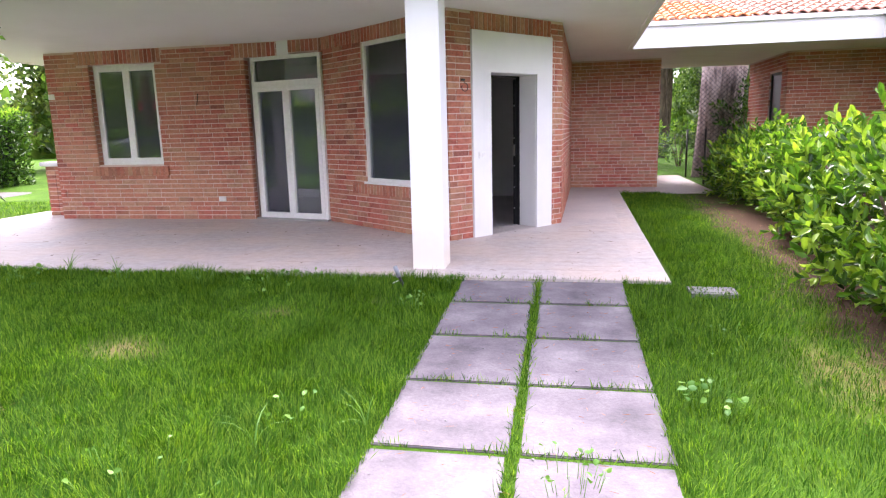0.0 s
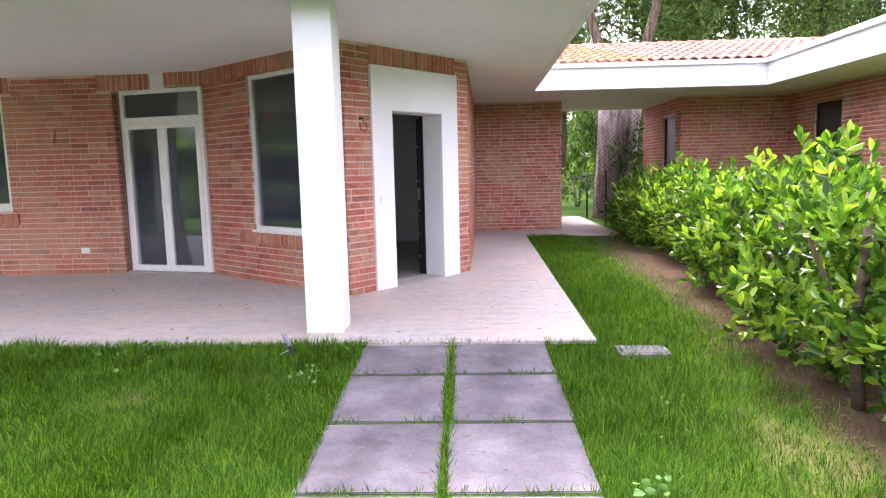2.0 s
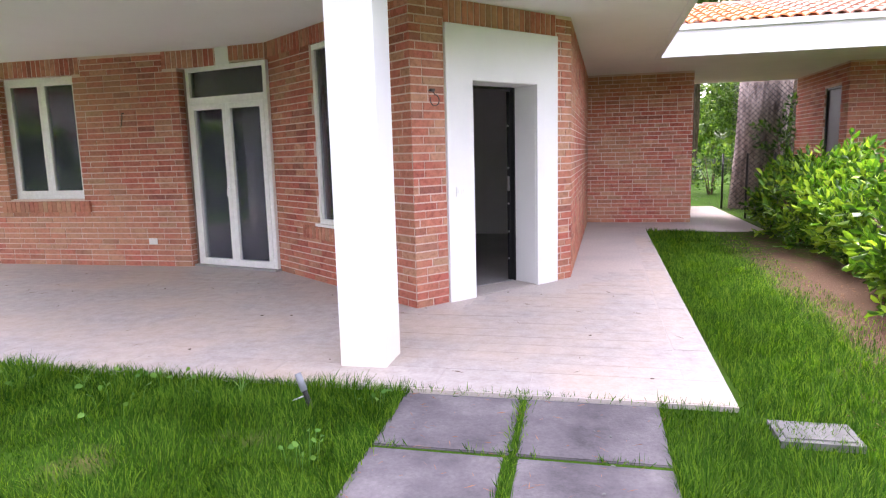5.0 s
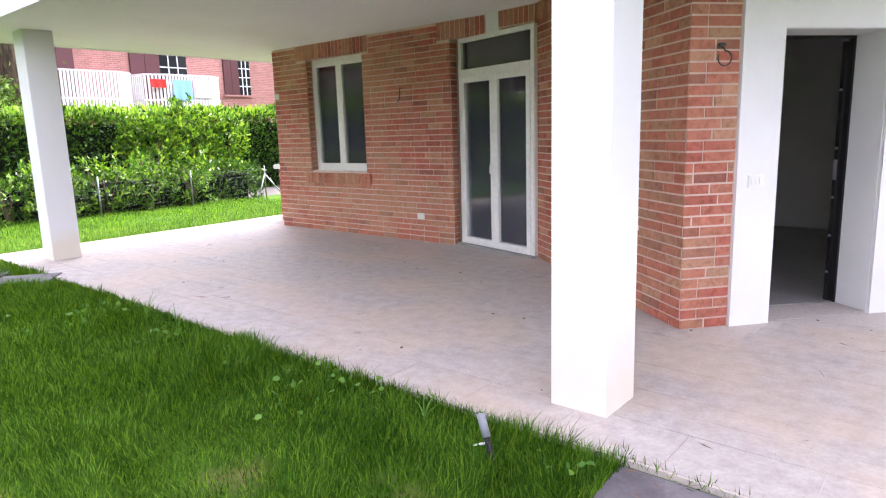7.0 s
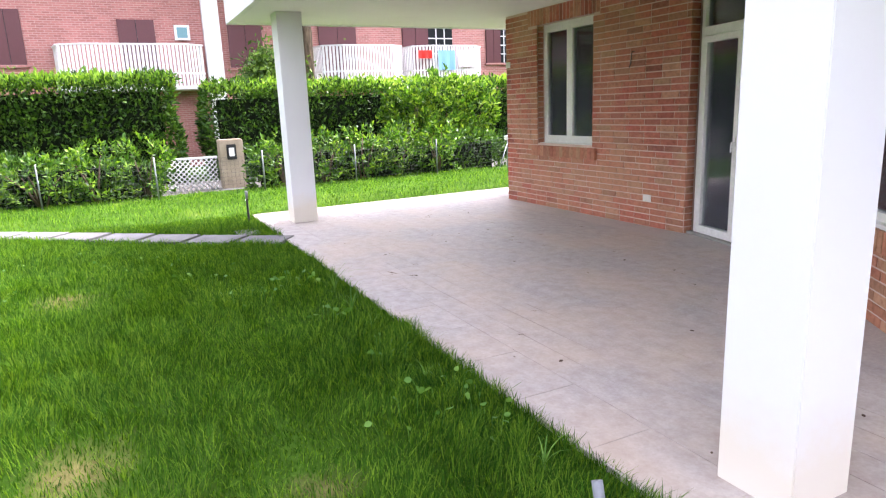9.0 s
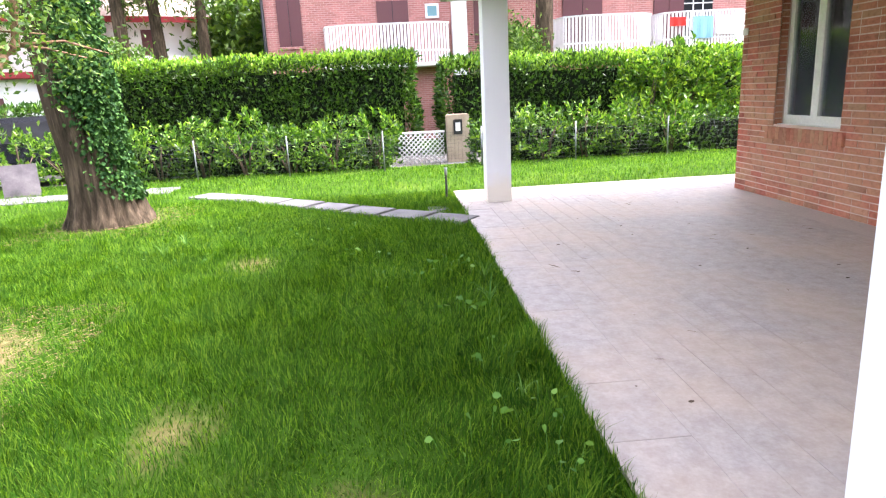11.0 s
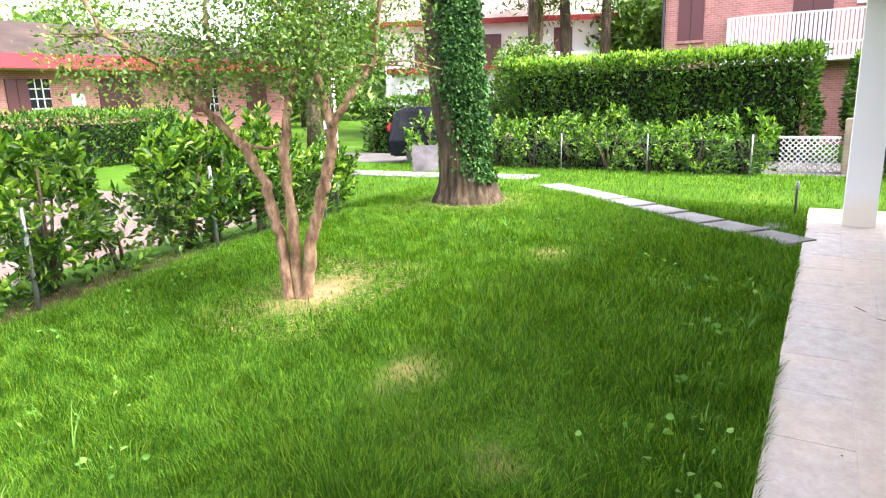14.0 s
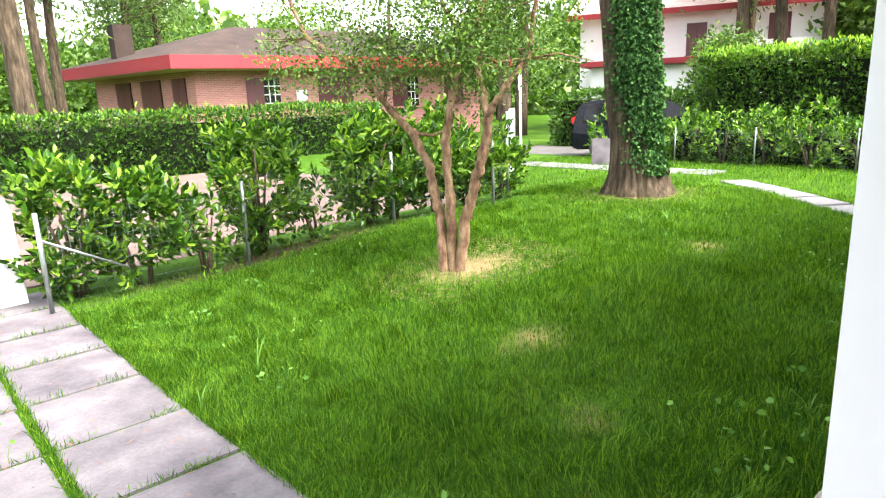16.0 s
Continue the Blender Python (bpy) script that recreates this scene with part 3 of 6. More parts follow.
# entrance: open armoured door with its black frame
d = empty("door_4", M_C @ Matrix.Translation((0.703, 0.0, 0)), "open armoured entrance door with a black steel frame", "door", kind="structure")
bm = frame_of(bmesh.new(), 0.0, 0.864, -0.05, 2.097, 0.02, 0.3, 0.35)
part("frame", bm, M_DARKMETAL, d, "black steel frame")
part("jamb_strip", box((0.826, 0.35, 0.0), (0.844, 0.39, 2.06)), M_DARKMETAL, d, "black steel locking jamb")
leaf = part("leaf", box((0.02, 0.36, 0.015), (0.07, 1.18, 2.06), pose(0, 0, 0, 0, 0, 28) , 0.004), plain("door_panel", (0.12, 0.12, 0.13), 0.5), d, "dark grey door leaf standing open")
part("lock_plate", box((0.821, 0.352, 1.0), (0.826, 0.385, 1.16)), M_STEEL, d, "steel lock plate")
for z in (0.25, 0.55, 0.86, 1.25, 1.7):
    part("bolt", tube([(0.815, 0.368, z), (0.828, 0.368, z)], 0.011), M_STEEL, d, "steel locking bolt")
part("threshold", box((0.0, 0.0, 0.001), (0.864, 0.35, 0.006)), M_SLAB, d, "stone threshold")

# fittings on the walls
def wall_plate(name, m, x, z, w, h, label, category, bars):
    t = empty(name, m @ Matrix.Translation((x, -0.03 if m == M_C else -0.012, z)), label, category)
    part("plate", box((-w / 2, -0.012, -h / 2), (w / 2, 0.0, h / 2), None, 0.003), M_UPVC, t)
    for i in range(bars):
        cx = (i - (bars - 1) / 2) * w / (bars + 1.2)
        part("rocker", box((cx - w / (2.4 * (bars + 1)), -0.017, -h * 0.28), (cx + w / (2.4 * (bars + 1)), -0.012, h * 0.28), None, 0.002), M_SOFFIT, t)


wall_plate("light_switch", M_C, 0.53, 1.06, 0.13, 0.09, "white three-gang switch plate on the plaster", "switch", 3)
wall_plate("wall_socket", M_A, 3.1, 0.345, 0.13, 0.085, "white weatherproof socket on the brick wall", "socket", 2)
wall_plate("number_plate", M_A, 0.07, 2.1, 0.12, 0.09, "small white plate on the house corner", "plate", 2)
M_CABLE = plain("black_cable", (0.015, 0.015, 0.015), 0.5)
t = empty("cable_end", M_A @ Matrix.Translation((2.82, -0.012, 2.0)), "loose black cable hanging out of the brick wall", "cable")
part("cable", tube([(0, 0.02, 0.06), (0.01, -0.04, 0.06), (0.02, -0.06, 0.0), (0.0, -0.05, -0.07), (-0.02, -0.05, -0.12)], 0.006, 6), M_CABLE, t)
t = empty("cable_end", M_C @ Matrix.Translation((0.22, -0.012, 1.96)), "curled black lamp cable on the brick pier", "cable")
ring = [(0.05 * math.sin(a), -0.05, -0.06 + 0.05 * math.cos(a)) for a in np.linspace(0, 5.2, 12)]
part("cable", tube([(-0.02, 0.02, 0.03), (-0.02, -0.04, 0.03), *ring], 0.005, 6), M_CABLE, t)
part("connector", box((-0.045, -0.06, 0.015), (0.0, -0.03, 0.04), None, 0.004), M_CABLE, t)

# low brick pier with a white cap by the house corner
t = empty("brick_pier", pose(-8.75, 10.75, 0), "low brick pier with a white stone cap", "pier")
for k in range(12):
    for i in range(2):
        part("brick", box((-0.2 + 0.2 * i, -0.2, k * COURSE + 0.002), (-0.012 + 0.2 * i, 0.2, (k + 1) * COURSE - JOINT)), M_BRICK, t)
part("core", box((-0.19, -0.19, 0), (0.18, 0.19, 12 * COURSE)), M_MORTAR, t)
part("cap", box((-0.27, -0.27, 12 * COURSE), (0.27, 0.27, 12 * COURSE + 0.08), None, 0.015), M_WHITE, t, "white stone cap")

# ---- tiled roof of the wing ----
roof = empty("roof", pose(0, 13.42, 3.27), "clay barrel-tile roof, new orange and old pink tiles", "roof", kind="structure")
PITCH = math.atan2(0.78, 2.8)
part("deck", prism([(0.2, -0.02), (11.5, -0.02), (11.5, 2.95), (0.2, 2.95)], -0.06, -0.02), M_MORTAR, roof).matrix_basis = Euler((PITCH, 0, 0)).to_matrix().to_4x4()


def tile_mesh(name, material):
    bm = bmesh.new()
    rings = []
    for y, r in ((0.0, 0.1), (0.4, 0.085)):
        rings.append([bm.verts.new((r * math.cos(a), y, 0.75 * r * math.sin(a) + 0.02 * (1 - y / 0.4))) for a in np.linspace(0, math.pi, 7)])
    for i in range(6):
        bm.faces.new((rings[0][i], rings[0][i + 1], rings[1][i + 1], rings[1][i]))
    low = [bm.verts.new((v.co.x * 0.85, 0.0, v.co.z - 0.018)) for v in rings[0]]
    for i in range(6):
        bm.faces.new((rings[0][i + 1], rings[0][i], low[i], low[i + 1]))
    me = bpy.data.meshes.new(name)
    bm.to_mesh(me)
    bm.free()
    me.materials.append(material)
    return me


T_NEW = tile_mesh("tile", pieces("new_tile", [(0.55, 0.16, 0.06), (0.66, 0.22, 0.09), (0.6, 0.2, 0.08)], grain=60))
T_OLD = tile_mesh("tile", pieces("old_tile", [(0.4, 0.2, 0.14), (0.5, 0.27, 0.19), (0.34, 0.18, 0.14), (0.55, 0.33, 0.25)], grain=60))
rng = random.Random(4)
slope = Euler((PITCH, 0, 0)).to_matrix().to_4x4()
for r in range(8):
    for c in range(43):
        x = 1.0 + c * 0.2
        ob = new("tile", T_NEW if x + 0.12 * r < 3.9 else T_OLD)
        ob.parent = roof
        ob.matrix_basis = slope @ Matrix.Translation((x + rng.uniform(-0.006, 0.006), r * 0.36 + rng.uniform(-0.008, 0.008), 0.0)) @ Euler((0.02, 0, rng.uniform(-0.02, 0.02))).to_matrix().to_4x4()
for c in range(26):
    ob = new("tile", T_OLD)
    ob.parent = roof
    ob.matrix_basis = slope @ Matrix.Translation((1.0 + c * 0.34, 2.9, 0.02)) @ Euler((0, 0, -math.pi / 2)).to_matrix().to_4x4()


# ---- planting ----
M_LAUREL = leafy("laurel_leaf", (0.02, 0.07, 0.008), (0.09, 0.23, 0.016), (0.36, 0.54, 0.055), 0.3, 0.4)
M_HEDGE = leafy("hedge_leaf", (0.012, 0.04, 0.006), (0.042, 0.12, 0.012), (0.13, 0.27, 0.025), 0.35, 0.3)
# young leaves, brightened further so the hedge tops look lit
M_BRIGHT_TOP = leafy("bright_top_leaf", (0.1, 0.25, 0.02), (0.22, 0.42, 0.03), (0.4, 0.6, 0.07), 0.4, 0.4)
M_MIXED = leafy("older_laurel_leaf", (0.014, 0.05, 0.007), (0.065, 0.18, 0.015), (0.28, 0.46, 0.045), 0.32, 0.38)
M_TWIG = stained("twig_bark", (0.1, 0.07, 0.05), (0.06, 0.04, 0.03), (0.16, 0.12, 0.09), 9, 60, 0.9, 0.5)


def build_grass():
    rng = np.random.default_rng(5)
    zones = [(-9.6, -0.48, -0.2, 6.24, 470000), (-14, -9.6, -4, 13, 100000), (-9.6, -7.6, -3.5, -0.2, 9000), (0.98, 2.9, 0.2, 14.2, 160000)]
    P = []
    for x0, x1, y0, y1, n in zones:
        p = np.stack([rng.uniform(x0, x1, n), rng.uniform(y0, y1, n)], axis=1)
        near = np.minimum(np.hypot(p[:, 0] - 0.5, (p[:, 1] - np.clip(p[:, 1], 1.0, 7.0))), 12)
        keep = rng.random(n) < np.clip(1.25 - near / 11, 0.4, 1)
        P.append(p[keep])
    P = np.concatenate(P)
    x, y = P[:, 0], P[:, 1]
    bare = 1.15 * np.exp(-(((x + 3.55) / 0.8) ** 2 + ((y - 2.5) / 0.6) ** 2)) + 0.6 * np.exp(-(((x + 5.6) / 0.5) ** 2 + ((y - 3.9) / 0.4) ** 2)) + 0.5 * np.exp(-(((x + 1.9) / 0.4) ** 2 + ((y - 5.1) / 0.3) ** 2)) + 0.75 * np.exp(-(((x + 2.6) / 0.5) ** 2 + ((y - 4.1) / 0.38) ** 2)) + 0.45 * np.exp(-(((x + 1.15) / 0.45) ** 2 + ((y - 5.45) / 0.32) ** 2)) \
        + 1.15 * np.exp(-(((x + 8.1) / 1.0) ** 2 + ((y - 1.6) / 1.0) ** 2)) + 0.35 * np.exp(-(((x - 2.2) / 0.4) ** 2 + ((y - 4.5) / 2.0) ** 2))
    on_slab = ((x > -9.53) & (x < 1.45) & (y > 6.2 - 0.0045 * (x + 9.5))) | ((x > 1.3) & (x < 1.6) & (y > 6.3) & (x < 1.41 + (y - 6.3) * 0.021)) | ((x > 1.56) & (y > 14.15))
    path = np.abs((x + 7.15) * 0.793 - (y - 6.2) * 0.609) < 0.22
    bed = smooth_step(2.2, 2.7, x) * (x > 1) + smooth_step(0.75, 0.2, y) * (x < 0) * (x > -7.2)
    bare = bare + bed
    ok = (rng.random(len(x)) > bare * 0.85) & ~on_slab & ~(path & (x < -6.9) & (x > -10.5))
    x, y, bare = x[ok], y[ok], bare[ok]
    n = len(x)
    clump = np.array([noise.noise((a * 1.1, b * 1.1, 0.0)) for a, b in zip(x, y)])
    h = (0.066 + 0.035 * clump) * rng.uniform(0.5, 1.45, n) * (1 - 0.45 * np.clip(bare, 0, 1))
    fleck = np.array([noise.noise((a * 5.5, b * 5.5, 11.0)) for a, b in zip(x, y)])
    h *= 1 + 0.45 * fleck
    swirl = np.array([noise.noise((a * 2.3, b * 2.3, 7.0)) for a, b in zip(x, y)])
    ang = swirl * 9.0 + rng.normal(size=n) * 1.1
    lean = rng.uniform(0.2, 1.15, n) * h
    base = np.stack([x, y, gz(x, y) - 0.005], axis=1)
    w = rng.uniform(0.0012, 0.0023, n) * (1 + 0.085 * np.hypot(x - 0.5, y - 4))
    side = np.stack([-np.sin(ang), np.cos(ang), np.zeros(n)], axis=1) * w[:, None]
    way = np.stack([np.cos(ang), np.sin(ang), np.zeros(n)], axis=1)
    up = np.array([0, 0, 1.0])
    mid = base + way * (lean * 0.35)[:, None] + up * (h * 0.6)[:, None]
    tip = base + way * lean[:, None] + up * h[:, None]
    verts = np.stack([base - side, base + side, mid + side * 0.8, mid - side * 0.8, tip], axis=1).reshape(-1, 3)
    k = np.arange(n)[:, None] * 5
    loops = (k + np.array([[0, 1, 2, 3, 3, 2, 4]])).astype(np.int32).ravel()
    me = bpy.data.meshes.new("grass")
    me.vertices.add(len(verts))
    me.vertices.foreach_set("co", verts.astype(np.float32).ravel())
    me.loops.add(len(loops))
    me.loops.foreach_set("vertex_index", loops)
    me.polygons.add(2 * n)
    me.polygons.foreach_set("loop_start", (np.arange(n)[:, None] * 7 + np.array([[0, 4]])).astype(np.int32).ravel())
    me.update(calc_edges=True)
    me.materials.append(leafy("grass_blade", (0.018, 0.075, 0.008), (0.06, 0.168, 0.013), (0.22, 0.37, 0.032), 0.8, 0.5))
    tagged(new("grass", me), "uneven bright green lawn grass with dry patches", "grass", kind="stuff")


build_grass()


def hedge_leaves(rng, lo, hi, count, length, ruffle=0.12, shell=0.75):
    """Places and ways of leaves that fill the outer layer of a clipped or shaggy hedge between two corners."""
    lo, hi = np.array(lo, float), np.array(hi, float)
    u = rng.random((count, 3))
    long_y = hi[1] - lo[1] > hi[0] - lo[0]
    face = rng.choice(5, count, p=[0.36, 0.36, 0.07, 0.07, 0.14] if long_y else [0.07, 0.07, 0.36, 0.36, 0.14])
    skin = rng.random(count) < shell
    out = np.zeros((count, 3))
    for f, (ax, v) in enumerate(((0, 1.0), (0, 0.0), (1, 0.0), (1, 1.0), (2, 1.0))):
        pick = (face == f)
        u[pick & skin, ax] = v
        out[pick, ax] = 2 * v - 1
    p = lo + u * (hi - lo)
    wob = np.array([noise.noise_vector(q * 0.9) for q in p]) * ruffle * 2 + rng.normal(size=(count, 3)) * ruffle * 0.45
    wob[:, 2] *= np.where(u[:, 2] > 0.1, 1, 0.1)
    p = p + wob
    ways = out * 0.9 + rng.normal(size=(count, 3)) * 0.6 + np.array([0, 0, 0.5])
    return p, ways, rng.uniform(0.7, 1.3, count) * length


def clipped_hedge(name, lo, hi, count, length, label, material, seed, ruffle=0.1, core=0.2, young=0.0):
    rng = np.random.default_rng(seed)
    thing = empty(name, pose((lo[0] + hi[0]) / 2, (lo[1] + hi[1]) / 2, lo[2]), label, "hedge")
    inv = thing.matrix_world.inverted()
    p, w, l = hedge_leaves(rng, lo, hi, count, length, ruffle)
    p = p - np.array(thing.matrix_world.translation)
    leaves_of("foliage", p, w, l, l * 0.45, material, rng, thing, kind="stuff")
    # top layer of young leaves; its bright colour also carries the lit top
    if young:
        m = int(count * young)
        q = np.stack([rng.uniform(lo[k] - ruffle * 0.5, hi[k] + ruffle * 0.5, m) for k in (0, 1)] + [hi[2] + rng.normal(size=m) * 0.09], axis=1)
        q[:, 2] += np.array([noise.noise((a * 1.2, b * 1.2, 3.0)) for a, b in q[:, :2]]) * 0.1
        v = rng.normal(size=(m, 3)) * 0.5 + np.array([0, 0, 1.0])
        leaves_of("young_growth", q - np.array(thing.matrix_world.translation), v, rng.uniform(0.7, 1.3, m) * length, rng.uniform(0.3, 0.5, m) * length, M_BRIGHT_TOP, rng, thing, "young shoots, the lit hedge top put into their colour", kind="stuff")
    # plain near-black box: the shade behind the leaves, put into its colour
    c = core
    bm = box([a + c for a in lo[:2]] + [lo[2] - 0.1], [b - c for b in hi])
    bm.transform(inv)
    part("branch_core", bm, M_HEDGE_SHADE, thing, "near-black box painted as the shade inside the hedge")
    return thing


# fill colour of the hedge boxes, near black to stand for inner shade
M_HEDGE_SHADE = stained("hedge_inner_shade", (0.006, 0.011, 0.004), (0.003, 0.006, 0.002), (0.012, 0.02, 0.007), 5, 30, 1.0, 0.8)
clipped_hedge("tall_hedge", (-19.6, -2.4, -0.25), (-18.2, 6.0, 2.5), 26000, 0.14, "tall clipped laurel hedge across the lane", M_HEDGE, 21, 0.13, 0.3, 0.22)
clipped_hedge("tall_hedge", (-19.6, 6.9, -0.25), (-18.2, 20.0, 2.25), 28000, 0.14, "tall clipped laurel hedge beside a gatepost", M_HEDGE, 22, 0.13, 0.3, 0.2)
# two added low hedges that darken the gaps between the lane bushes
clipped_hedge("low_backing_hedge", (-14.8, -1.5, -0.2), (-14.2, 5.1, 0.72), 4500, 0.12, "low hedge added as a dark backing behind the lane bushes", M_HEDGE, 26, 0.12, 0.16)
clipped_hedge("low_backing_hedge", (-14.8, 7.2, -0.2), (-14.2, 13.6, 0.72), 4500, 0.12, "low hedge added as a dark backing behind the lane bushes", M_HEDGE, 27, 0.12, 0.16)
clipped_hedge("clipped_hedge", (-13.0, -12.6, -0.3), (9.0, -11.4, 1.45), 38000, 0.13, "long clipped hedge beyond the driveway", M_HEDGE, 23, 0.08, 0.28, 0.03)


def shrub(p, height, width, count, length, rng, label, group, material, centre=0.57):
    """A loose laurel bush: a few stems and leaves in rosettes at the ends of shoots."""
    thing = empty("laurel_bush", pose(*p), label, "shrub", group)
    for k in range(4):
        a = rng.uniform(0, 2 * math.pi)
        r = rng.uniform(0.2, 0.5) * width
        top = (r * math.cos(a), r * math.sin(a), height * rng.uniform(0.6, 0.9))
        mid = (top[0] * 0.4, top[1] * 0.4, height * 0.35)
        part("stem", tube([(0.05 * math.cos(a), 0.05 * math.sin(a), -0.05), mid, top], [0.025, 0.018, 0.008], 6), M_TWIG, thing)
    shoots = max(6, count // 9)
    u = rng.normal(size=(shoots, 3))
    u /= np.linalg.norm(u, axis=1, keepdims=True)
    r = rng.uniform(0.45, 1.0, (shoots, 1)) ** 0.6
    c = u * r * np.array([width * 0.5, width * 0.5, height * (0.99 - centre)]) + np.array([0, 0, height * centre])
    c += np.array([noise.noise_vector(Vector(q) * 2.2 + Vector(p)) for q in c]) * 0.34
    axis_way = u * 0.7 + np.array([0, 0, 0.9]) + rng.normal(size=(shoots, 3)) * 0.35
    axis_way /= np.linalg.norm(axis_way, axis=1, keepdims=True)
    P, Wy = [], []
    for k in range(9):
        P.append(c + axis_way * (k * 0.022))
        side = rng.normal(size=(shoots, 3))
        side -= axis_way * np.sum(side * axis_way, axis=1, keepdims=True)
        side /= np.linalg.norm(side, axis=1, keepdims=True)
        Wy.append(side * (1.0 - 0.06 * k) + axis_way * (0.3 + 0.09 * k))
    P, Wy = np.concatenate(P), np.concatenate(Wy)
    keep = P[:, 2] > 0.02
    P, Wy = P[keep], Wy[keep]
    l = rng.uniform(0.65, 1.2, len(P)) * length
    leaves_of("foliage", P, Wy, l, l * 0.42, material, rng, thing, kind="stuff", fine=length > 0.1 and count > 900)
    return thing


rng = np.random.default_rng(77)
# hedge along the path to the passage
for k in range(12):
    y = 3.4 + k * 0.95
    x = (3.1 if k < 2 or k > 5 else 3.0) + 0.08 * (y - 4) + rng.uniform(-0.1, 0.1)
    shrub((x, y, float(gz(x, y))), (1.0, 1.1, 1.2, 1.38, 1.4)[k] if k < 5 else rng.uniform(1.1, 1.3), (rng.uniform(1.35, 1.6) if k < 5 else rng.uniform(1.1, 1.3)), 2200 if k < 5 else 1700, 0.115, rng, "bright green laurel bush beside the lawn", "laurel bushes along the wing", M_LAUREL, 0.5)
bare = empty("bare_laurel", pose(2.72, 4.86, float(gz(2.72, 4.86))), "bare forked laurel trunk at the edge of the bushes", "shrub")
part("stem", tube([(0, 0, -0.05), (-0.03, 0.05, 0.5), (0.05, 0.1, 0.95), (0.1, 0.2, 1.3)], [0.04, 0.035, 0.03, 0.012], 8), M_TWIG, bare)
part("fork", tube([(0.02, 0.07, 0.75), (0.18, -0.1, 1.1), (0.3, -0.2, 1.35)], [0.025, 0.02, 0.01], 7), M_TWIG, bare)
# bushes along the wire fence to the driveway
for x, h, n in ((-0.75, 1.3, 1100), (-1.35, 1.05, 900), (-2.0, 0.7, 350), (-2.75, 1.4, 1500), (-3.5, 0.6, 250), (-4.3, 1.35, 1400), (-4.75, 1.4, 1200), (-5.4, 1.3, 1100), (-6.1, 1.1, 900), (-6.9, 1.0, 700)):
    shrub((x, -0.15 + rng.uniform(-0.1, 0.1), float(gz(x, -0.15))), h * 1.05, rng.uniform(0.85, 1.05), int(n * 1.4), 0.12, rng, "loose laurel bush on the wire fence", "laurel bushes on the driveway fence", M_MIXED, 0.52)
# bushes along the fence to the lane
for k in range(17):
    y = -3.6 + k * 0.95
    x = -14.1 + rng.uniform(-0.15, 0.15)
    if 5.2 < y < 7.2 or y < -3.0:
        continue
    shrub((x, y, float(gz(x, y))), rng.uniform(1.0, 1.3), rng.uniform(1.05, 1.35), 750, 0.13, rng, "low laurel bush behind the wire fence", "laurel bushes on the lane fence", M_MIXED, 0.5)


# ---- trees ----
M_TREEBARK = stained("flaking_pale_bark", (0.23, 0.14, 0.085), (0.07, 0.04, 0.025), (0.4, 0.28, 0.18), 17, 55, 0.9, 0.9, stretch=(1, 1, 0.4), amount=0.65)
M_TREELEAF = leafy("tree_leaf", (0.035, 0.085, 0.012), (0.085, 0.18, 0.026), (0.2, 0.33, 0.05), 0.45)
M_IVY = leafy("ivy_leaf", (0.012, 0.045, 0.014), (0.035, 0.1, 0.025), (0.09, 0.2, 0.045), 0.65, 0.15)
M_PINE = leafy("pine_needles", (0.04, 0.085, 0.025), (0.085, 0.15, 0.04), (0.18, 0.26, 0.07), 0.6)
M_PINEBARK = stained("pine_bark", (0.07, 0.052, 0.034), (0.02, 0.016, 0.01), (0.16, 0.12, 0.08), 13, 45, 0.95, 1.0, stretch=(1, 1, 0.16), amount=0.8)


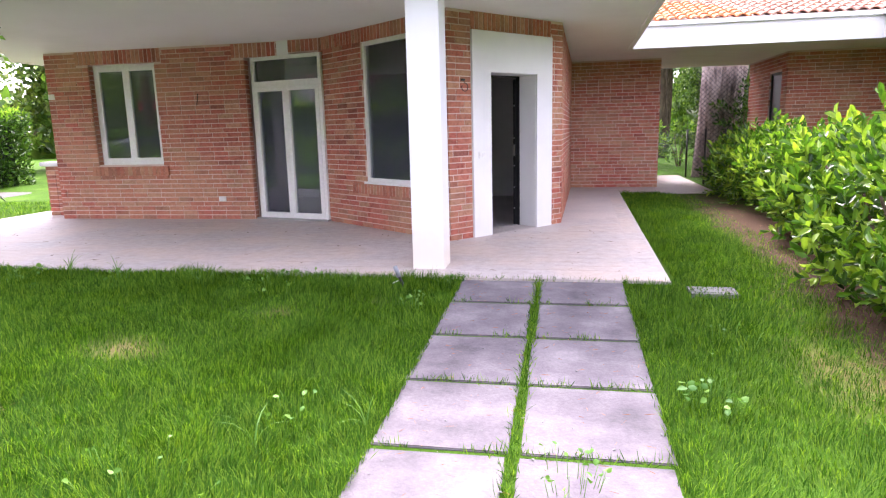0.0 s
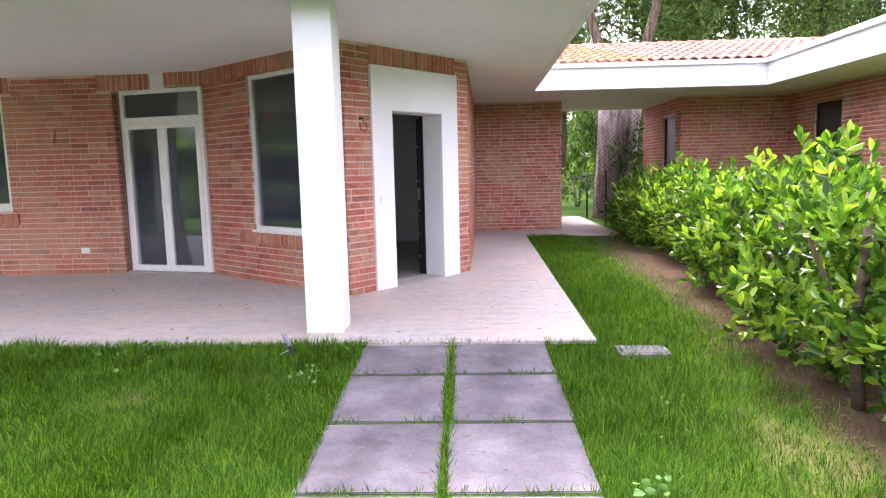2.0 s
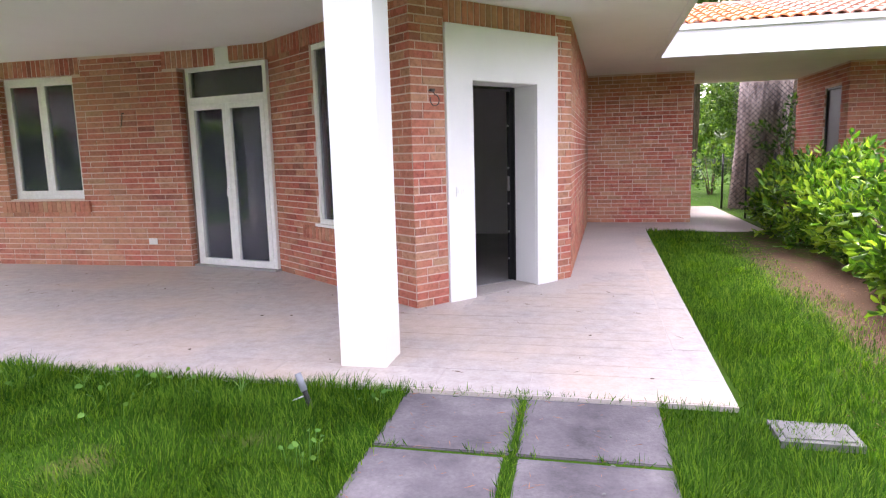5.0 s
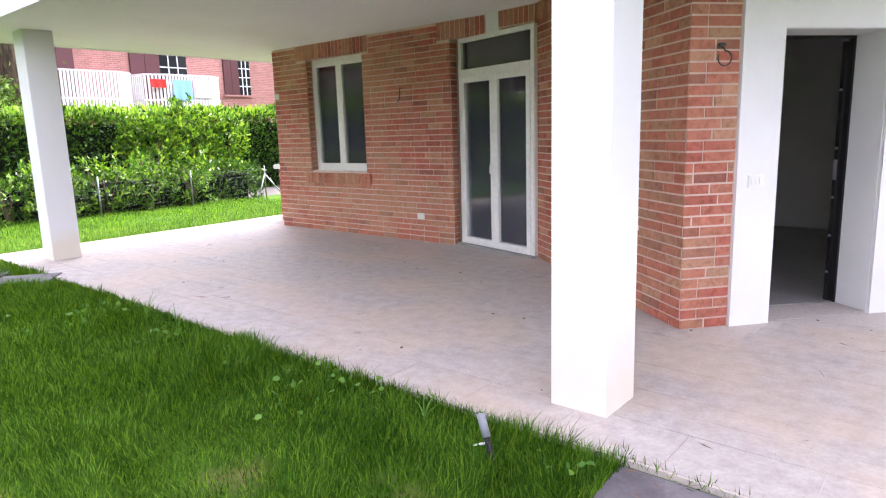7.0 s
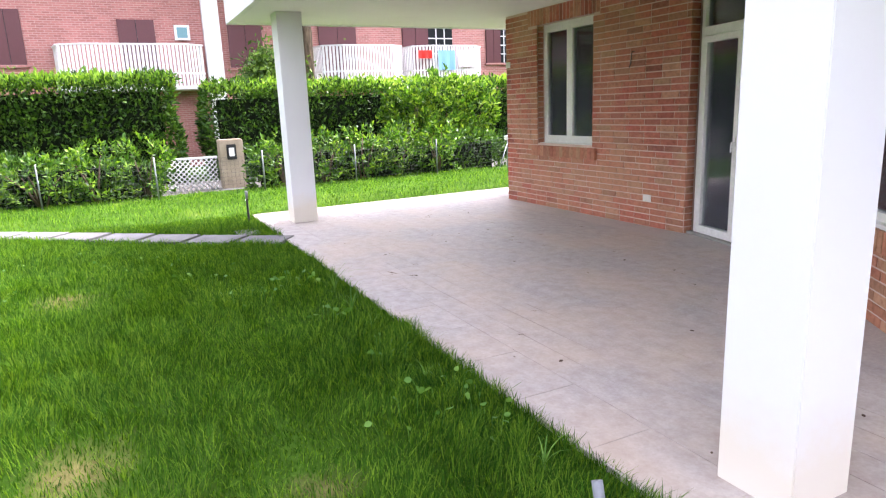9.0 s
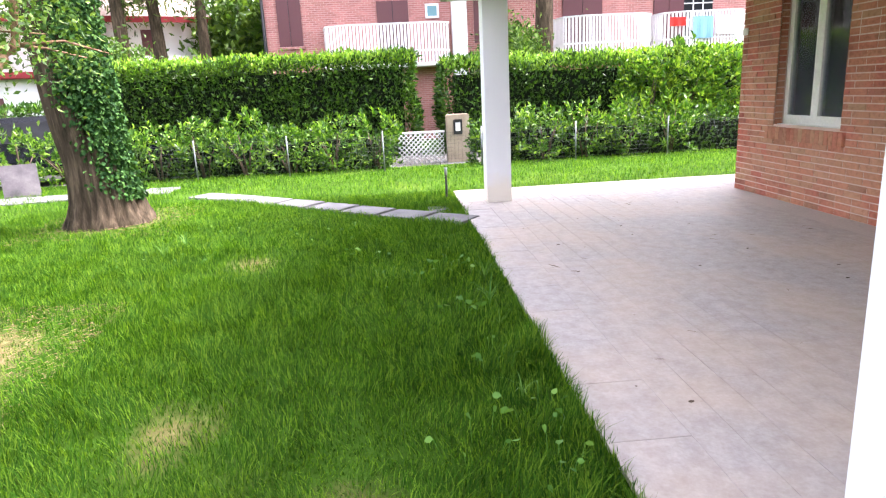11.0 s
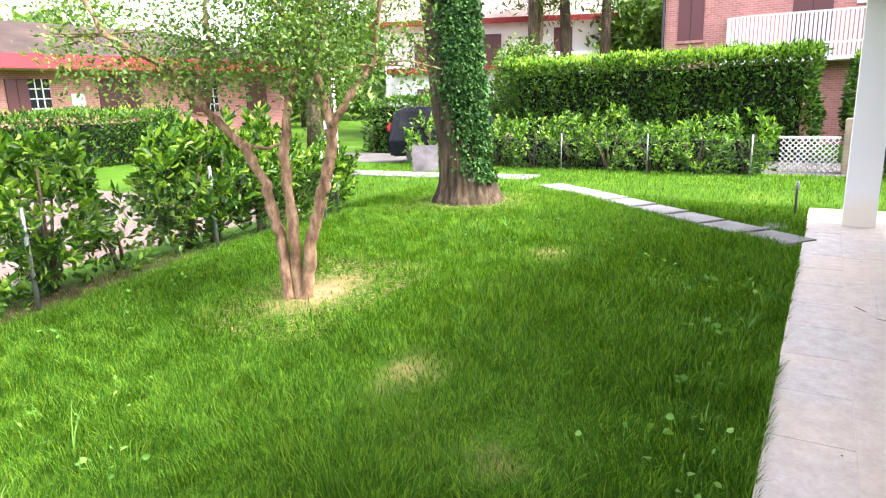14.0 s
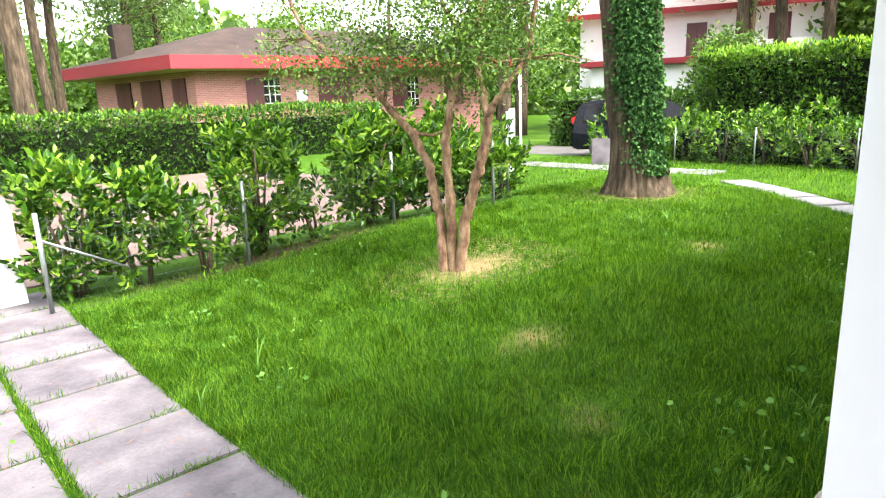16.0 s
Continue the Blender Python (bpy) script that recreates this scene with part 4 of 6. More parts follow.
def small_tree(x, y):
    thing = empty("garden_tree", pose(x, y, float(gz(x, y))), "small pale-barked tree with several crooked stems", "tree")
    right, deep = Vector((-0.694, 0.72, 0)), Vector((-0.72, -0.694, 0))

    def p(u, z, v=0.0):
        return right * u + deep * v + Vector((0, 0, z))
    stems = [
        [(-0.07, -0.05, 0), (-0.11, 0.5, 0.05), (-0.2, 1.0, 0.1), (-0.36, 1.35, 0.12)],
        [(0.0, -0.05, 0.02), (0.0, 0.6, 0.0), (-0.03, 1.25, -0.03), (0.05, 1.7, 0.0), (0.2, 2.1, 0.1), (0.38, 2.55, 0.15), (0.32, 3.3, 0.1), (0.5, 4.2, 0.1)],
        [(0.06, -0.05, -0.03), (0.14, 0.5, -0.05), (0.25, 0.9, -0.12), (0.35, 1.25, -0.2), (0.37, 1.5, -0.25)],
        [(0.37, 1.48, -0.25), (0.55, 1.75, -0.3), (0.72, 1.95, -0.3), (0.8, 2.5, -0.4), (1.1, 3.4, -0.5)],
        [(0.37, 1.46, -0.24), (0.28, 1.9, -0.1), (0.36, 2.3, 0.0), (0.2, 2.7, 0.1), (0.0, 3.5, 0.4)],
        [(-0.36, 1.33, 0.12), (-0.6, 1.6, 0.2), (-0.85, 1.95, 0.2), (-1.35, 2.25, 0.3), (-1.6, 2.9, 0.3)],
        [(-0.36, 1.33, 0.12), (-0.15, 1.3, 0.1), (0.0, 1.36, 0.0)],
        [(-0.62, 1.6, 0.2), (-0.55, 2.1, 0.4), (-0.6, 2.8, 0.7), (-0.4, 3.6, 0.8)],
        [(0.2, 2.1, 0.1), (-0.1, 2.6, -0.3), (-0.3, 3.4, -0.6)],
    ]
    thick = [0.052, 0.052, 0.054, 0.036, 0.036, 0.04, 0.022, 0.026, 0.026]
    rnd = random.Random(5)
    for k, (s, r) in enumerate(zip(stems, thick)):
        line = []
        for a, b in zip(s, s[1:]):
            a, b = p(*a), p(*b)
            line += [a.lerp(b, i / 8) + Vector((rnd.gauss(0, 0.007), rnd.gauss(0, 0.007), 0)) for i in range(8)]
        line.append(p(*s[-1]))
        n = len(line)
        fall = 0.2 if k in (0, 2) else 0.6
        part("trunk" if k < 3 else "limb", tube(line, [r * (1 - fall * i / (n - 1)) * rnd.uniform(0.84, 1.18) * (1.25 if i == 0 and k < 3 else 1) for i in range(n)], 10), M_TREEBARK, thing)
    rng = np.random.default_rng(8)
    ends = [p(*q) for s in stems[1:] for q in s if q[1] > 1.9]
    P = []
    twigs = bmesh.new()
    for _ in range(150):
        e = ends[rng.integers(len(ends))]
        off = Vector(rng.normal(size=3)) * 0.36
        off.z = abs(off.z) * 0.7 - 0.12
        c = e + off
        if c.z < 1.85:
            c.z = 1.85 + rng.random() * 0.7
        if rng.random() < 0.5:
            add_tube(twigs, [e, (e + c) / 2 + Vector(rng.normal(size=3)) * 0.05, c], [0.012, 0.008, 0.004], 5)
        m = int(rng.integers(150, 340))
        P.append(np.array(c) + rng.normal(size=(m, 3)) * np.array([0.19, 0.19, 0.15]))
    P = np.concatenate(P)
    u = P @ np.array(right)
    P = P[(u > -1.75) & (u < 1.2) & (np.abs(P @ np.array(deep)) < 1.3)]
    part("twig_cluster", twigs, M_TREEBARK, thing, kind="stuff")
    w = rng.normal(size=P.shape) + np.array([0, 0, -0.2])
    l = rng.uniform(0.026, 0.052, len(P))
    leaves_of("crown", P, w, l, l * 0.5, M_TREELEAF, rng, thing, kind="stuff")
    sprout = rng.normal(size=(900, 3)) * np.array([0.1, 0.1, 0.3]) + np.array(p(0.25, 2.0, 0.0))
    leaves_of("sprout_foliage", sprout, rng.normal(size=(900, 3)), rng.uniform(0.03, 0.06, 900), rng.uniform(0.015, 0.03, 900), M_TREELEAF, rng, thing, kind="stuff")


small_tree(-3.42, 2.42)


def rugged_trunk(path, radii, sides, ridge, seed):
    """A trunk with bark ridges that run up it."""
    bm = bmesh.new()
    rings = []
    pts = [Vector(q) for q in path]
    for i, (q, r) in enumerate(zip(pts, radii)):
        ring = []
        for k in range(sides):
            a = 2 * math.pi * k / sides
            n = noise.noise((3.1 * math.cos(a) + seed, 3.1 * math.sin(a), q.z * 0.7)) + 0.9 * noise.noise((11 * math.cos(a), 11 * math.sin(a) + seed, q.z * 0.9))
            rr = r * (1 + ridge * n + (ridge * 0.5 if k % 3 == 0 else -ridge * 0.3))
            ring.append(bm.verts.new(q + Vector((rr * math.cos(a), rr * math.sin(a), 0))))
        rings.append(ring)
    for a, b in zip(rings, rings[1:]):
        for k in range(sides):
            bm.faces.new((a[k], a[(k + 1) % sides], b[(k + 1) % sides], b[k])).smooth = True
    return bm


def spread(path, radii, n, rng, lo, hi, centre, half):
    """Places on a trunk's skin between two heights, within an angle."""
    z = rng.uniform(lo, hi, n)
    zs = [q[2] for q in path]
    x, y, r = (np.interp(z, zs, v) for v in ([q[0] for q in path], [q[1] for q in path], radii))
    a = centre + rng.normal(size=n) * half
    out = np.stack([np.cos(a), np.sin(a), np.zeros(n)], axis=1)
    return np.stack([x, y, z], axis=1) + out * (r * rng.uniform(1.0, 1.16, n))[:, None], out, a


def big_tree(x, y):
    thing = empty("ivy_tree", pose(x, y, float(gz(x, y))), "old leaning tree, its rugged trunk wrapped in ivy", "tree")
    zs = np.concatenate([[-0.1, 0.05, 0.15, 0.3, 0.5, 0.8], np.arange(1.1, 8.1, 0.2)])
    path = [(0.02 * z, -0.075 * max(0, z - 0.3), float(z)) for z in zs]
    radii = [0.57, 0.53, 0.48, 0.435, 0.4, 0.365] + [max(0.2, 0.35 + 0.02 * min(z, 3.5) - 0.03 * max(0, z - 4)) for z in zs[6:]]
    part("trunk", rugged_trunk(path, radii, 84, 0.1, 3.0), M_PINEBARK, thing)
    rng = np.random.default_rng(9)
    P, out, _ = spread(path, radii, 15000, rng, 1.5, 6.5, 0.85, 0.45)
    P2, out2, _ = spread(path, radii, 1500, rng, 0.35, 1.7, 1.3, 0.24)
    P3, out3, _ = spread(path, radii, 5200, rng, 0.3, 1.9, 1.0, 0.42)
    thin = rng.random(len(P3)) < smooth_step(0.3, 1.8, P3[:, 2] + 0.35 * np.array([noise.noise(Vector(q) * 3.0) for q in P3]))
    P, out = np.concatenate([P, P2, P3[thin]]), np.concatenate([out, out2, out3[thin]])
    w = out * 0.35 + rng.normal(size=P.shape) * 0.4 + np.array([0, 0, -0.8])
    l = rng.uniform(0.04, 0.075, len(P))
    leaves_of("ivy", P, w, l, l * 0.85, M_IVY, rng, thing, "dense dark green ivy", kind="stuff", fold=0.12)
    for k in range(5):
        a = rng.uniform(0, 6.28)
        part("limb", tube([(0.1, -0.5, 5.0 + 0.5 * k), (math.cos(a), -0.5 + math.sin(a), 6.2 + 0.4 * k), (2.6 * math.cos(a), 2.6 * math.sin(a), 7.4 + 0.5 * k)], [0.14, 0.09, 0.04], 8), M_PINEBARK, thing)
    crown(thing, (0.0, -0.5, 8.6), (3.0, 3.0, 1.8), 60, 60, 0.12, M_TREELEAF, rng)


def crown(thing, c, size, clumps, per, length, material, rng, broad=0.5):
    u = rng.normal(size=(clumps, 3))
    u /= np.linalg.norm(u, axis=1, keepdims=True)
    k = u * rng.uniform(0.35, 1.0, (clumps, 1)) * np.array(size) + np.array(c)
    P = np.repeat(k, per, axis=0) + rng.normal(size=(clumps * per, 3)) * np.array(size) * 0.17
    l = rng.uniform(0.6, 1.3, len(P)) * length
    return leaves_of("crown", P, rng.normal(size=P.shape) + np.array([0, 0, 0.3]), l, l * broad, material, rng, thing, kind="stuff")


big_tree(-8.1, 1.6)


def pine(x, y, r, height, seed, lean=0.0, low=0.45, size=1.0, full=1.0):
    rng = np.random.default_rng(seed)
    thing = empty("pine_tree", pose(x, y, -0.3), "tall bare-trunked pine with a ragged crown", "tree", "pines around the houses")
    path = [(lean * z + 0.1 * math.sin(z * 0.5 + seed), 0.1 * math.cos(z * 0.4 + seed) - 0.1, z) for z in np.linspace(0, height, 9)]
    part("trunk", tube(path, [r * (1.15 if i == 0 else 1 - 0.07 * i) for i in range(9)], 10), M_PINEBARK, thing)
    for k in range(9):
        z = height * rng.uniform(low, 0.95)
        a = rng.uniform(0, 6.28)
        n = rng.uniform(0.8, 2.2) * size
        b = lean * z
        part("limb", tube([(b, 0, z), (b + 0.5 * n * math.cos(a), 0.5 * n * math.sin(a), z + 0.1), (b + n * math.cos(a), n * math.sin(a), z + 0.5)], [0.06, 0.04, 0.02], 5), M_PINEBARK, thing)
    crown(thing, (lean * height * 0.8, 0, height * (0.5 + low / 2)), (2.4 * size, 2.4 * size, height * (0.55 - low / 2)), int(64 * full), 110, 0.34, M_PINE, rng, 0.2)


def leafy_tree(x, y, height, width, seed, material, per=80, length=0.4, label="broad green tree in the distance"):
    rng = np.random.default_rng(seed)
    thing = empty("leafy_tree", pose(x, y, -0.3), label, "tree", "trees around the houses")
    part("trunk", tube([(0, 0, -0.1), (0.1, 0.05, height * 0.3), (0, 0.1, height * 0.6)], [0.2, 0.15, 0.07], 8), M_PINEBARK, thing)
    for k in range(4):
        a = k * 1.6 + seed
        part("limb", tube([(0.05, 0.05, height * 0.3), (0.25 * width * math.cos(a), 0.25 * width * math.sin(a), height * 0.55)], [0.09, 0.03], 6), M_PINEBARK, thing)
    crown(thing, (0, 0, height * 0.58), (width * 0.5, width * 0.5, height * 0.42), 90, per, length, material, rng)


M_GREYBARK = stained("grey_pine_bark", (0.31, 0.25, 0.22), (0.1, 0.078, 0.066), (0.46, 0.39, 0.35), 8, 30, 0.95, 1.0, stretch=(1, 1, 0.3), amount=0.7)

# north, behind the wing
rng = random.Random(12)
for k, (x, y, r) in enumerate([(2.6, 27, 0.2), (4.6, 31, 0.22), (7.2, 26, 0.2), (9.6, 28, 0.3), (11.8, 30, 0.22), (15, 29, 0.2), (18.5, 31, 0.25), (6.0, 40, 0.25), (13.5, 42, 0.3), (20, 40, 0.3), (25, 33, 0.3), (1.2, 38, 0.2)]):
    pine(x, y, r, rng.uniform(12, 16), 100 + k, rng.uniform(-0.03, 0.03), 0.45, 1.1, 1.6)
for k, (x, y, h, w) in enumerate([(3.0, 42, 4.5, 6), (10, 46, 9, 8), (19, 47, 10, 9), (30, 40, 9, 9), (-3, 50, 9, 9)]):
    leafy_tree(x, y, h, w, 200 + k, M_TREELEAF, 150, 0.26)
# south and west, behind the houses
for k, (x, y, r, h) in enumerate([(-2.9, -14.2, 0.33, 13), (-5.3, -22.0, 0.22, 13), (-5.9, -22.9, 0.22, 13), (-11.2, -31.5, 0.3, 12), (-14, -34, 0.25, 12), (4.5, -26, 0.3, 13), (-21.3, 10.5, 0.36, 12), (-27, -3.6, 0.3, 12), (-25.5, -4.4, 0.28, 12),
                                  (-26.5, -1.6, 0.26, 12), (-30, -6.0, 0.3, 12), (-23, -13.5, 0.33, 11), (-19.0, -11.0, 0.3, 11), (-36, -8, 0.3, 13), (-38, -14, 0.3, 13), (-40, -3, 0.3, 13), (-36, 1.0, 0.3, 12)]):
    pine(x, y, r, h, 300 + k, rng.uniform(-0.03, 0.03), 0.5, 1.2)
for k, (x, y, h, w) in enumerate([(6, -38, 9, 10), (-4, -42, 9, 11), (-15, -42, 9, 11), (-26, -38, 9, 11), (-37, -28, 8, 10), (-44, -14, 9, 11), (-44, 0, 9, 11), (-21.5, -3.2, 3.6, 2.6), (14, -32, 9, 10), (-33, -1.5, 7, 6), (-20.6, 9.3, 3.6, 2.4), (-42, 14, 9, 10), (-24, 30, 7, 6), (-20, 30, 8, 8)]):
    leafy_tree(x, y, h, w, 400 + k, M_TREELEAF, *((170, 0.16) if h < 4 else (80, 0.4)))

# pine wrapped in wire netting by the passage
t = empty("netted_pine", pose(4.4, 19.2, -0.1), "thick pine trunk behind diamond wire netting", "tree")
zs = np.linspace(0, 3.3, 16)
part("trunk", rugged_trunk([(0.08 * z, 0, float(z)) for z in zs], [0.5 + 0.03 * max(0, z - 1.5) for z in zs], 60, 0.1, 7.0), M_GREYBARK, t)
rng2 = np.random.default_rng(3)
for s in (-1, 1):
    part("limb", tube([(0.26 + 0.2 * s, 0, 2.9), (0.3 + 0.5 * s, 0.1, 4.2), (0.3 + 1.1 * s, 0.2, 6.5), (0.2 + 1.2 * s, 0, 10.0)], [0.22, 0.14, 0.1, 0.05], 12), M_PINEBARK, t)
crown(t, (0, 0, 10.5), (3, 3, 2), 40, 80, 0.3, M_PINE, rng2, 0.14)
for k, (x, y, h, w) in enumerate([(3.2, 24.0, 1.6, 1.4), (4.4, 24.5, 1.5, 1.5), (2.4, 25.5, 1.7, 1.6), (5.4, 24.2, 1.7, 1.3)]):
    shrub((x, y, -0.15), h, w, 900, 0.15, rng2, "bright shrub beyond the passage", "shrubs beyond the passage", M_LAUREL)
shrub((4.95, 18.3, -0.1), 2.6, 1.0, 900, 0.12, rng2, "dark evergreen shrub against the netting", "shrubs beyond the passage", M_HEDGE)


# ---- fences ----
def netting(x0, y0, x1, y1, z0, z1, cell, r, diamond=True):
    n = math.hypot(x1 - x0, y1 - y0)
    ux, uy = (x1 - x0) / n, (y1 - y0) / n
    bm = bmesh.new()
    h = z1 - z0
    if diamond:
        k = -h
        while k < n:
            for s in (1, -1):
                a, b = (k, k + h) if s > 0 else (k + h, k)
                za, zb = z0, z1
                if a < 0: za, a = z0 + h * (0 - a) / (b - a), 0.0
                if b < 0: zb, b = z0 + h * (0 - a) / (b - a), 0.0
                if a > n: za, a = z0 + h * (n - a) / (b - a), n
                if b > n: zb, b = z0 + h * (n - a) / (b - a), n
                if abs(a - b) > 0.02:
                    add_tube(bm, [(x0 + ux * a, y0 + uy * a, za), (x0 + ux * b, y0 + uy * b, zb)], [r, r], 3)
            k += cell
    else:
        for i in range(int(n / cell) + 1):
            add_tube(bm, [(x0 + ux * i * cell, y0 + uy * i * cell, z0), (x0 + ux * i * cell, y0 + uy * i * cell, z1)], [r, r], 3)
        for j in range(int(h / cell) + 1):
            add_tube(bm, [(x0, y0, z0 + j * cell), (x1, y1, z0 + j * cell)], [r, r], 3)
    return bm


def fence(points, height, cell, label, post_material, post_r, wire, r=0.0015, diamond=False):
    x, y = points[0]
    thing = empty("wire_fence", pose(0, 0, 0), label, "fence")
    for (x0, y0), (x1, y1) in zip(points, points[1:]):
        za = max(float(gz(x0, y0)), float(gz(x1, y1)))
        part("netting", netting(x0, y0, x1, y1, za - 0.05, za + height - 0.1, cell, r, diamond), wire, thing)
    for x, y in points:
        z = float(gz(x, y))
        part("post", tube([(x, y, z - 0.1), (x, y, z + height)], post_r, 8), post_material, thing)
    return thing


M_WIRE = plain("green_wire", (0.08, 0.12, 0.1), 0.5, 0.3)
f = fence([(-0.38, 0.25), (-2.35, 0.22), (-4.4, 0.25), (-6.1, 0.45), (-6.8, 0.1)], 0.95, 0.08, "green wire fence on galvanised posts along the driveway", M_GALV, 0.022, M_WIRE)
z = float(gz(-0.4, 0.25))
part("brace", tube([(-0.38, 0.25, z + 0.7), (-1.1, 0.22, z + 0.3)], 0.014, 6), M_GALV, f)
lane = fence([(-13.35, y) for y in (-0.6, 1.2, 3.1, 5.1, 7.2, 9.25, 11.3, 13.3)], 0.85, 0.08, "low wire fence on galvanised posts along the lane", M_GALV, 0.016, plain("dark_wire", (0.04, 0.05, 0.05), 0.5, 0.3), 0.002)
for s_y in (-0.42, 0.42):
    part("brace", tube([(-13.35, 13.3, 0.55), (-13.1, 13.3 + s_y, float(gz(-13.1, 13.3 + s_y)) - 0.02)], 0.016, 6), M_GALV, lane)
fence([(3.62, 14.3), (3.66, 16.4), (3.7, 19.0), (3.3, 23.0)], 1.3, 0.1, "wire netting on black posts beside the passage", M_DARKMETAL, 0.025, M_DARKMETAL, 0.002)
part("netting", netting(-0.62, -0.66, 0.92, -0.66, 0.0, 2.9, 0.12, 0.007), M_DARKMETAL, t, "diamond wire netting")

# ---- driveway and lane ----
M_DRIVE = stained("pink_driveway", (0.14, 0.098, 0.085), (0.115, 0.08, 0.07), (0.175, 0.125, 0.108), 1.2, 50, 0.9, 0.3)
part("driveway", prism([(-8.4, -1.2), (4, -1.0), (4, -11.2), (-9.8, -11.2), (-8.9, -7.5)], -0.3, -0.215), M_DRIVE, None, "pale pink paved driveway beyond the fence", "structure")
part("road", prism([(-18.1, -12), (-15.3, -12), (-15.3, 30), (-18.1, 30)], -0.3, -0.22), stained("lane_asphalt", (0.09, 0.087, 0.083), (0.07, 0.068, 0.065), (0.12, 0.115, 0.11), 1.5, 60, 0.9, 0.3), None, "grey asphalt lane behind the hedge", "structure")
edge = empty("path_edging", pose(0, 0, 0), "pale stepping slabs at the edge of the lawn", "paving", kind="structure")
rng = random.Random(13)
for k in range(9):
    y = -4.2 + k * 0.62
    x = -11.3 - 0.02 * k
    part("stone", paving_slab(x - 0.42, x + 0.42, y, y + 0.56, float(gz(x, y)) + 0.03, (0, 0, rng.uniform(-0.03, 0.03)), M_PAVING_PALE), M_PAVING_PALE, edge)
side_path = empty("garden_path", pose(0, 0, 0), "narrow path of grey stone slabs crossing the lawn", "paving", kind="structure")
P0, P1 = Vector((-7.15, 6.2)), Vector((-10.3, 2.1))
for k in range(8):
    c = P0.lerp(P1, (k + 0.5) / 8)
    a = math.atan2(P1.y - P0.y, P1.x - P0.x)
    bm = box((-0.3, -0.24, -0.05), (0.3, 0.24, 0.0), None, 0.006)
    bm.transform(pose(c.x, c.y, float(gz(c.x, c.y)) + 0.034, 0, 0, math.degrees(a)))
    part("stone", bm, M_PAVING_PALE, side_path)

# ---- garden fittings ----
M_SLEEVE = plain("grey_plastic_sleeve", (0.2, 0.215, 0.24), 0.5)
M_CAPW = plain("white_plastic_cap", (0.75, 0.75, 0.75), 0.4)


def garden_spot(x, y, tilt, h, flag=True):
    z = float(gz(x, y))
    t = empty("garden_conduit", pose(x, y, z, tilt[0], tilt[1], 0), "black cable conduit with a grey sleeve standing in the lawn", "conduit", "garden light conduits")
    bm = bmesh.new()
    for k in range(int(h / 0.012)):
        add_tube(bm, [(0, 0, -0.03 + k * 0.012), (0, 0, -0.03 + k * 0.012 + 0.008)], [0.017, 0.017], 8)
    add_tube(bm, [(0, 0, -0.03), (0, 0, h - 0.03)], [0.014, 0.014], 8)
    part("conduit", bm, M_CABLE, t, "ribbed black conduit")
    part("sleeve", tube([(0, 0, h - 0.04), (0, 0, h + 0.07)], 0.021, 10), M_SLEEVE, t, "pale plastic sleeve")
    if flag:
        part("tape", prism([(-0.09, -0.01), (-0.02, -0.02), (0.0, 0.01), (-0.07, 0.02)], h - 0.07, h - 0.064), M_CAPW, t, "white tape end")


garden_spot(-1.0, 5.86, (-8, -24), 0.15)
garden_spot(-8.9, 6.05, (0, 2), 0.4)
garden_spot(1.42, 2.62, (8, -12), 0.06, False)


def inspection_cover(x, y, w, d):
    t = empty("inspection_cover", pose(x, y, float(gz(x, y)) + 0.03), "small pale concrete inspection cover in the lawn", "cover")
    bm = bmesh.new()
    for s in (-1, 1):
        add_box(bm, (-w / 2, s * (d / 2 - 0.015) - 0.015, -0.06), (w / 2, s * (d / 2 - 0.015) + 0.015, 0.0))
        add_box(bm, (s * (w / 2 - 0.015) - 0.015, -d / 2 + 0.03, -0.06), (s * (w / 2 - 0.015) + 0.015, d / 2 - 0.03, 0.0))
    part("frame", bm, M_PAVING_PALE, t)
    part("lid", box((-w / 2 + 0.034, -d / 2 + 0.034, -0.03), (w / 2 - 0.034, d / 2 - 0.034, 0.004), None, 0.004), M_PAVING_PALE, t)


inspection_cover(1.7, 5.9, 0.38, 0.26)
inspection_cover(-8.0, 5.87, 0.4, 0.27)
t = empty("spare_slab", pose(-12.1, -1.65, float(gz(-12.1, -1.65)), 0, 0, 120), "spare slate slab propped upright by the lane fence", "slab")
part("stone", box((-0.3, -0.025, 0), (0.3, 0.025, 0.62), pose(0, 0, 0, -8, 0, 0), 0.005), M_PAVING, t)

# gatepost with a letterbox and a lattice gate
t = empty("gatepost", pose(-15.9, 6.95, -0.25), "beige gatepost with a letterbox by the lattice", "gatepost")
part("post", box((-0.2, -0.28, 0), (0.2, 0.28, 1.2), None, 0.02), stained("beige_render", (0.32, 0.26, 0.19), (0.26, 0.21, 0.155), (0.38, 0.32, 0.24), 3, 60, 0.9, 0.3), t)
part("letterbox", box((0.2, -0.12, 0.72), (0.24, 0.1, 1.08), None, 0.01), M_DARKMETAL, t, "small dark letterbox")
part("label", box((0.24, -0.07, 0.8), (0.246, 0.05, 1.0)), M_CAPW, t, "pale label")
t = empty("lattice_gate", pose(-15.9, 6.0, -0.33), "white diamond lattice panel by the gatepost", "gate")
part("lattice", netting(0, -0.55, 0, 0.6, 0.05, 0.85, 0.12, 0.014), M_CAPW, t)
part("rail", box((-0.02, -0.58, 0.85), (0.02, 0.62, 0.9)), M_CAPW, t)

